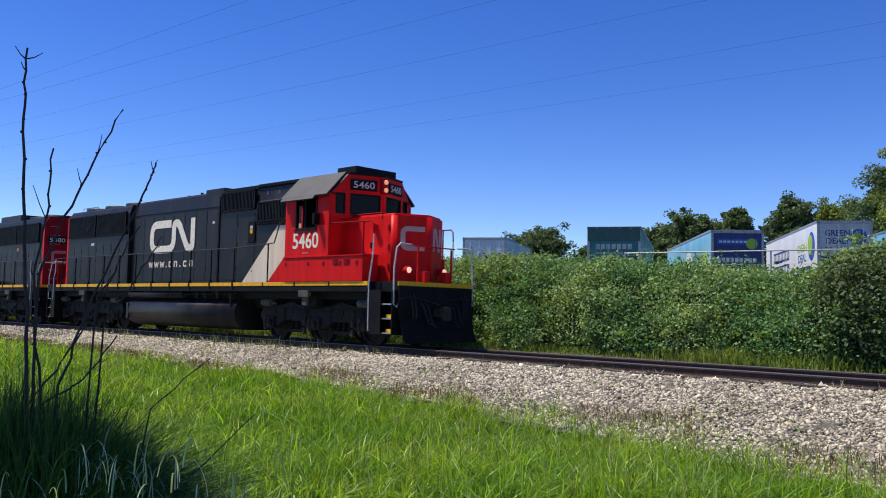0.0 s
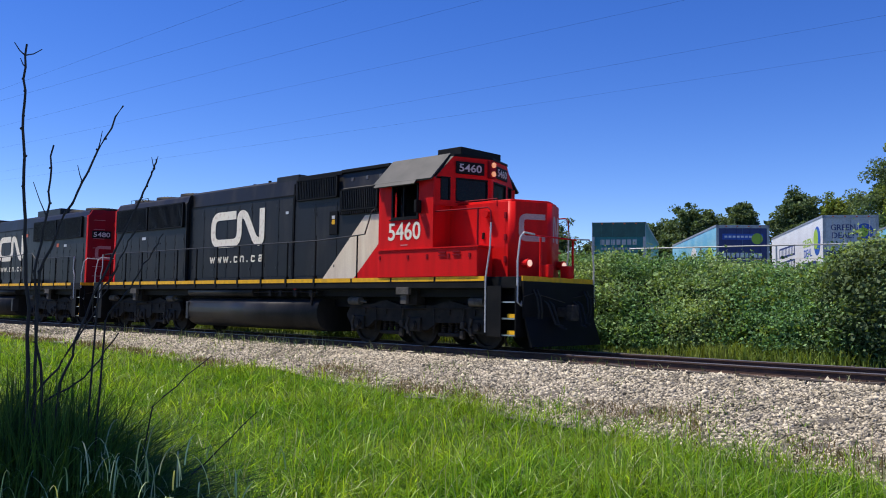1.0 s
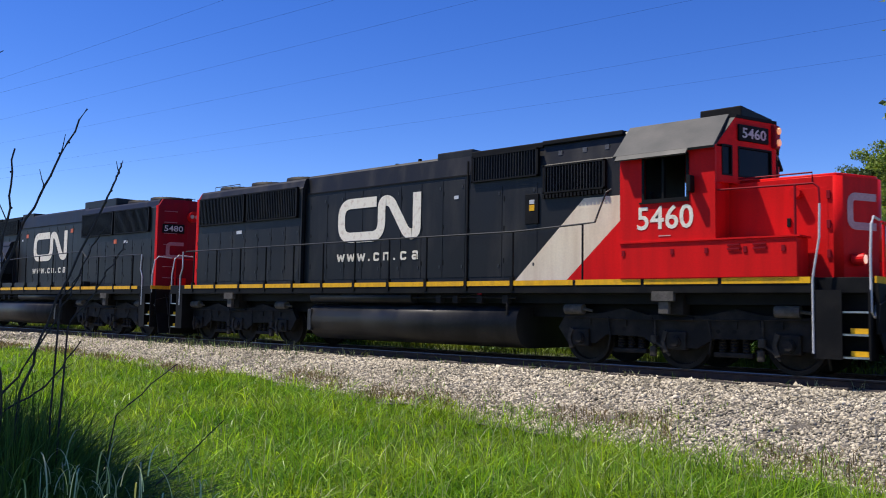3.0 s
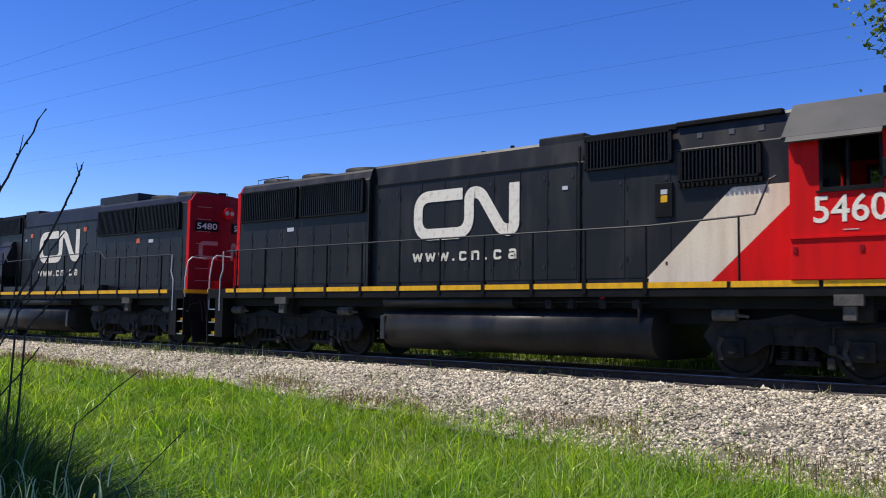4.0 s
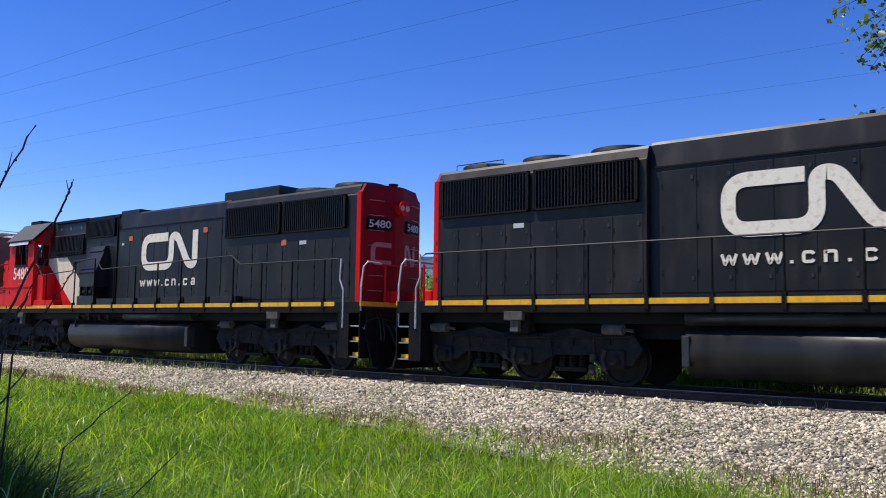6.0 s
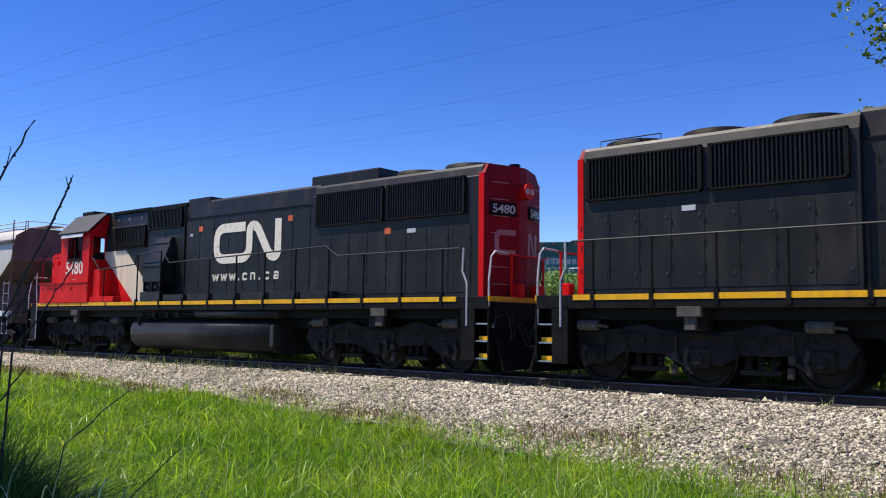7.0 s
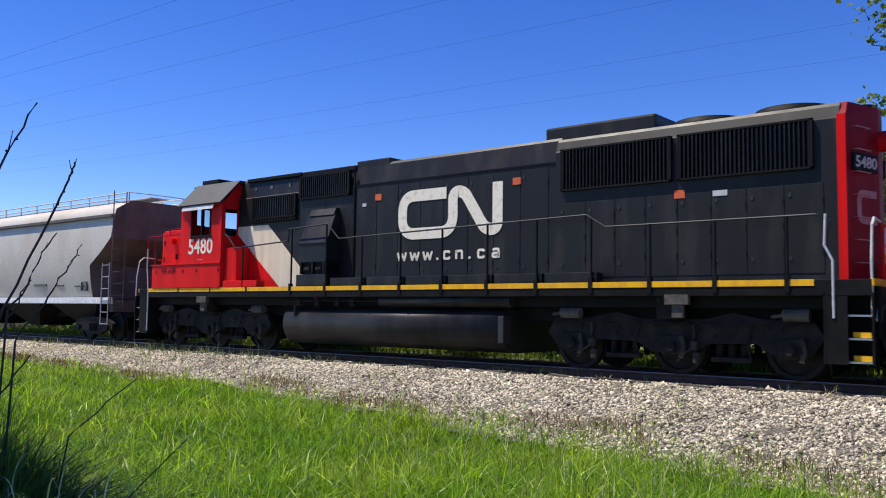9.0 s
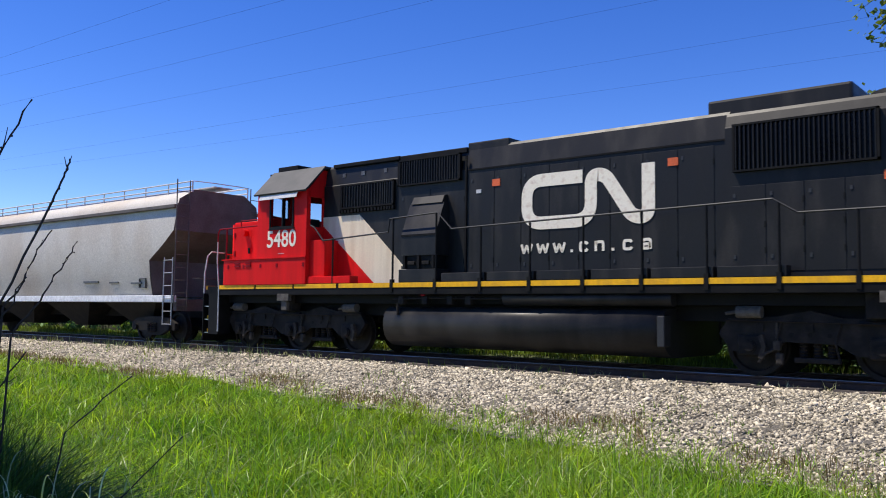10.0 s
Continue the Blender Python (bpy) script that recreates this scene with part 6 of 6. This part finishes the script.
            part("base_box", box(B(), X(7.62), X(8.70), sg * 1.0, sg * 1.46, 1.67, 1.96, 0.012), "tank", flt)
            part("red_cabinet", box(B(), X(4.88), X(5.42), sg * 0.95, sg * 1.42, 1.67, 2.75, 0.015), "red", ob)
            part("red_cabinet", box(B(), X(4.88), X(6.2), sg * 1.2, sg * 1.48, 1.67, 1.85, 0.015), "red", ob)
            for k in range(6):
                part("conduit_cover", box(B(), X(8.85 + k * 1.22), X(10.0 + k * 1.22), sg * 1.2, sg * 1.45, 1.67, 1.86, 0.012), "black", ob)
            part("sun_visor", prism(B(), [(sg * 1.60, 3.98), (sg * 1.62, 3.98), (sg * 1.66, 3.84), (sg * 1.64, 3.84)], X(3.15), X(4.6)), "rail_white", cab, "torn white awning strip")
    return ob, wheels


wheel_data = {}
coil_data = []


def coil(parent, x, y, z):
    """A coil spring: one ribbed column."""
    m = Matrix.Translation((x, y, z))
    if coil_data:
        return again(coil_data[0], parent, m)
    bm = B()
    rings = [[bm.verts.new((q * math.cos(k * 0.6283), q * math.sin(k * 0.6283), 0.027 * i)) for k in range(10)] for i, q in enumerate([0.055, 0.075] * 5 + [0.055])]
    for a, b in zip(rings, rings[1:]):
        for k in range(10):
            bm.faces.new((a[k], a[(k + 1) % 10], b[(k + 1) % 10], b[k]))
    coil_data.append(part("spring", bm, "under", parent, "", m))
    return coil_data[0]


def wheelset(parent, x, r):
    """An axle with two flanged wheels, turning about local y."""
    key = round(r, 3)
    if key not in wheel_data:
        bm = rod(B(), (0, -0.95, 0), (0, 0.95, 0), 0.085, seg=12)
        ax = part("wheelset", bm, "under", parent)
        bm = B()
        rings = [(0.06, -0.07), (0.14, -0.075), (0.18, -0.02), (r * 0.80, -0.01), (r * 0.84, -0.065), (r, -0.07), (r + 0.005, 0.04), (r + 0.028, 0.055), (r + 0.02, 0.075), (r * 0.84, 0.07), (0.06, 0.06)]
        seg = 28
        vs = [[bm.verts.new((q * math.cos(k * 2 * math.pi / seg), d, q * math.sin(k * 2 * math.pi / seg))) for k in range(seg)] for q, d in rings]
        for a, b in zip(vs, vs[1:]):
            for k in range(seg):
                bm.faces.new((a[k], a[(k + 1) % seg], b[(k + 1) % seg], b[k]))
        bm.faces.new(vs[0])
        bm.faces.new(vs[-1])
        wh = part("wheel", bm, "under", ax, "grimy steel wheel", Matrix.Translation((0, -0.7525, 0)))
        w2 = again(wh, ax, Matrix.Translation((0, 0.7525, 0)) @ pose(0, 0, 0, 0, 0, 180))
        wheel_data[key] = (ax, wh)
    else:
        a0, w0 = wheel_data[key]
        ax = again(a0, parent)
        again(w0, ax, Matrix.Translation((0, -0.7525, 0)))
        again(w0, ax, Matrix.Translation((0, 0.7525, 0)) @ pose(0, 0, 0, 0, 0, 180))
    ax.matrix_basis = Matrix.Translation((x, 0, r))
    return (ax, x, r)


loco_a, wheels_a = locomotive("5460", False)
tagged(loco_a, "black hood locomotive with bright red cab and nose, on rails", "locomotive", "locomotives of the train")
loco_b, wheels_b = locomotive("5480", True)
tagged(loco_b, "dusty black locomotive with shade-darkened red hood end, coupled behind another", "locomotive", "locomotives of the train")


FRONT_B = 42.9      # the second unit's front, back from the leader's
HOPPER_U = 43.95    # the hopper's near end


# ---------------------------------------------------------------- covered hopper car
def hopper_car():
    """Local x = 0 at the near end sill, the body runs to -x."""
    ob = thing("hopper_car")
    n = 17.6
    # body: sides bulge out to the eave, roof shallow, ends slope in below
    half = [(1.34, 1.38), (1.41, 1.65), (1.47, 2.0), (1.51, 2.45), (1.525, 2.85), (1.515, 3.3), (1.48, 3.7), (1.43, 4.05), (1.40, 4.22), (0.9, 4.54)]
    prof = [(-a, b) for a, b in half] + half[::-1]
    bm = B()
    # slope sheets: the lower end is cut back
    cols = []
    for y, z in prof:
        cut = np.interp(z, (1.38, 2.45, 3.2, 4.6), (-1.35, -1.35, -0.12, -0.02))
        cols.append((bm.verts.new((cut, y, z)), bm.verts.new((-n - cut, y, z))))
    m = len(prof)
    for i in range(m - 1):
        bm.faces.new((cols[i][0], cols[i + 1][0], cols[i + 1][1], cols[i][1]))
    body = part("body", bm, "hopper", ob, "weathered light grey hopper side", smooth=True)
    for x0, s in ((0, 1), (-n, -1)):
        bm = B()
        lo = [(-1.335, 1.38), (-1.505, 2.45), (-1.52, 2.85), (-1.51, 3.3), (-1.425, 4.05), (-1.395, 4.22), (-0.9, 4.54)]
        for (ya, za), (yb, zb) in zip(lo, lo[1:]):
            xa, xb = (np.interp(z, (1.38, 2.45, 3.2, 4.6), (-1.36, -1.36, -0.13, -0.03)) for z in (za, zb))
            q = [bm.verts.new((x0 + s * xx, yy, zz)) for xx, yy, zz in ((xa, ya, za), (xa, -ya, za), (xb, -yb, zb), (xb, yb, zb))]
            bm.faces.new(q)
        # end turned from the sun, coloured darker than the sides for its shade
        part("end_sheet", bm, "hopper_shade_brown", ob, "brown sloped end sheet, darkened as in shade")
    bm = B()
    for sg in (-1, 1):
        box(bm, -0.05, -n + 0.05, sg * 1.44, sg * 1.56, 3.95, 4.05, 0.01)
    part("eave_rail", bm, "hopper_shade_brown", ob)
    for sg in (-1, 1):
        part("side_sill", box(B(), 0.0, -n, sg * 1.42, sg * 1.55, 1.20, 1.40, 0.02), "van_white", ob, "pale side sill")
    part("end_sill", box(B(), -0.02, -0.2, -1.4, 1.4, 0.95, 1.30, 0.02), "hopper_shade_brown", ob)
    # roof walk
    bm = B()
    for sg in (-1, 1):
        for z in (4.62, 4.78):
            rod(bm, (0, sg * 1.0, z), (-n, sg * 1.0, z), 0.024)
        k = 0.0
        while k < n:
            rod(bm, (-k, sg * 1.0, 4.46), (-k, sg * 1.0, 4.78), 0.022)
            k += 1.25
    box(bm, 0.15, -n, -0.35, 0.35, 4.66, 4.69)
    pipe(bm, [(0.05, -1.0, 4.78), (0.25, -0.5, 4.76), (0.25, 0.5, 4.76), (0.05, 1.0, 4.78)], 0.016)
    part("roof_walk", bm, "rail_white", ob, "grey metal running board and rail")
    # ladders
    for sg in (-1, 1):
        bm = B()
        for y in (sg * 1.53, sg * 1.1):
            rod(bm, (0.03, y, 0.95), (0.03, y, 4.78), 0.018)
        ladder = part("end_ladder", bm, "hopper_shade_brown", ob)
        rung = part("rung", rod(B(), (0, sg * 1.53, 0), (0, sg * 1.1, 0), 0.012), "hopper_shade_brown", ladder, "", Matrix.Translation((0.03, 0, 1.1)))
        for k in range(1, 10):
            again(rung, ladder, Matrix.Translation((0.03, 0, 1.1 + k * 0.37)))
        bm = B()
        for x in (-0.02, -0.45):
            rod(bm, (x, sg * 1.57, 0.55), (x, sg * 1.57, 2.5), 0.018)
        ladder = part("side_ladder", bm, "galv", ob, "pale steel side ladder")
        rung = part("rung", rod(B(), (-0.02, 0, 0), (-0.45, 0, 0), 0.013), "galv", ladder, "", Matrix.Translation((0, sg * 1.57, 0.57)))
        for k in range(1, 6):
            again(rung, ladder, Matrix.Translation((0, sg * 1.57, 0.57 + k * 0.37)))
    part("brake_platform", box(B(), 0.0, 0.35, -0.9, 0.9, 1.9, 1.93), "hopper_shade_brown", ob)
    bm = B()
    for k in range(24):
        a, b = k * math.pi / 12, (k + 1) * math.pi / 12
        rod(bm, (0.25, 0.5 + 0.25 * math.cos(a), 2.5 + 0.25 * math.sin(a)), (0.25, 0.5 + 0.25 * math.cos(b), 2.5 + 0.25 * math.sin(b)), 0.014, seg=5)
    rod(bm, (0.25, 0.5, 2.5), (-0.1, 0.5, 2.5), 0.02)
    part("brake_wheel", bm, "hopper_shade_brown", ob)
    # stencils, discharge gates, coupler
    for x, z, w, h in ((-2.35, 1.75, 0.55, 0.05), (-3.6, 1.78, 0.5, 0.05), (-5.2, 1.8, 0.9, 0.07)):
        part("stencil", box(B(), x, x + w, -1.49, -1.425, z, z + h), "dull", ob, "small dark stencilled mark")
    bm = B()
    for a, b, c, d in ((-1.9, -1.55, 1.62, 1.64), (-1.9, -1.55, 1.9, 1.92), (-1.9, -1.88, 1.62, 1.92), (-1.57, -1.55, 1.62, 1.92)):
        box(bm, a, b, -1.49, -1.425, c, d)
    part("stencil_frame", bm, "dull", ob)
    for k in range(4):
        x = -2.9 - k * 3.9
        bm = B()
        a = [bm.verts.new((x + q * 1.5, y * 1.2, 1.2)) for q, y in ((-1, -1), (1, -1), (1, 1), (-1, 1))]
        b = [bm.verts.new((x + q * 0.35, y * 0.6, 0.42)) for q, y in ((-1, -1), (1, -1), (1, 1), (-1, 1))]
        bm.faces.new(a)
        bm.faces.new(b[::-1])
        for i in range(4):
            bm.faces.new((a[i], b[i], b[(i + 1) % 4], a[(i + 1) % 4]))
        part("discharge_bay", bm, "under", ob)
    part("centre_sill", box(B(), 0.6, -n - 0.6, -0.25, 0.25, 0.75, 1.05), "under", ob)
    part("coupler", box(B(), 0.4, 1.05, -0.14, 0.14, 0.72, 1.02, 0.04), "dull", ob)
    wheels = []
    for cx in (-1.65, -n + 1.65):
        tr = part("truck", box(B(), cx - 0.25, cx + 0.25, -1.1, 1.1, 0.45, 0.75, 0.03), "under", ob)
        for sg in (-1, 1):
            out = [(-1.15, 0.58), (-0.9, 0.72), (-0.35, 0.78), (0.35, 0.78), (0.9, 0.72), (1.15, 0.58), (1.15, 0.38), (0.75, 0.36), (0.4, 0.22), (-0.4, 0.22), (-0.75, 0.36), (-1.15, 0.38)]
            part("side_frame", prism(B(), [(cx + a, b) for a, b in out], sg * 1.0, sg * 1.12, "y"), "under", tr)
            for q in (-0.15, 0.0, 0.15):
                coil(tr, cx + q, sg * 1.14, 0.32)
            for q in (-0.89, 0.89):
                part("axle_cap", rod(B(), (cx + q, sg * 1.1, 0.457), (cx + q, sg * 1.2, 0.457), 0.1, seg=12), "under", tr)
        for q in (-0.89, 0.89):
            wheels.append(wheelset(ob, cx + q, 0.457))
    return ob, wheels


hopper, wheels_h = hopper_car()
tagged(hopper, "weathered light grey covered hopper car with rust stains behind the locomotives", "freight car")


# ---------------------------------------------------------------- movement
# how far the leader's front coupler has come along x
RUN = [(0.0, -14.82), (0.5, -12.947), (1.0, -11.096), (1.5, -9.223), (2.0, -7.306), (2.5, -5.388), (4.0, 0.235), (4.5, 2.075), (5.0, 3.939), (5.5, 5.824),
       (7.0, 11.304), (7.5, 13.121), (8.0, 14.936), (8.5, 16.732), (9.0, 18.513), (9.5, 20.259), (10.0, 22.004)]
RUN_T, RUN_S = [a for a, _ in RUN], [b for _, b in RUN]


def run_at(t):
    return float(np.interp(t, RUN_T, RUN_S))


def motions():
    walk(loco_a, [(t, pose(s - LL / 2, TY, 0)) for t, s in RUN])
    walk(loco_b, [(t, pose(s - FRONT_B + LL / 2, TY, 0, 0, 0, 180)) for t, s in RUN])
    walk(hopper, [(t, pose(s - HOPPER_U, TY, 0)) for t, s in RUN])
    for wheels, way in ((wheels_a, 1), (wheels_b, -1), (wheels_h, 1)):
        for axle, x, r in wheels:
            rows = []
            for k in range(51):
                t = k * 0.2
                turn = math.degrees((run_at(t) - run_at(0)) / r) * way
                rows.append((t, pose(x, 0, r) @ Matrix.Rotation(radians(turn), 4, "Y")))
            walk(axle, rows)


motions()
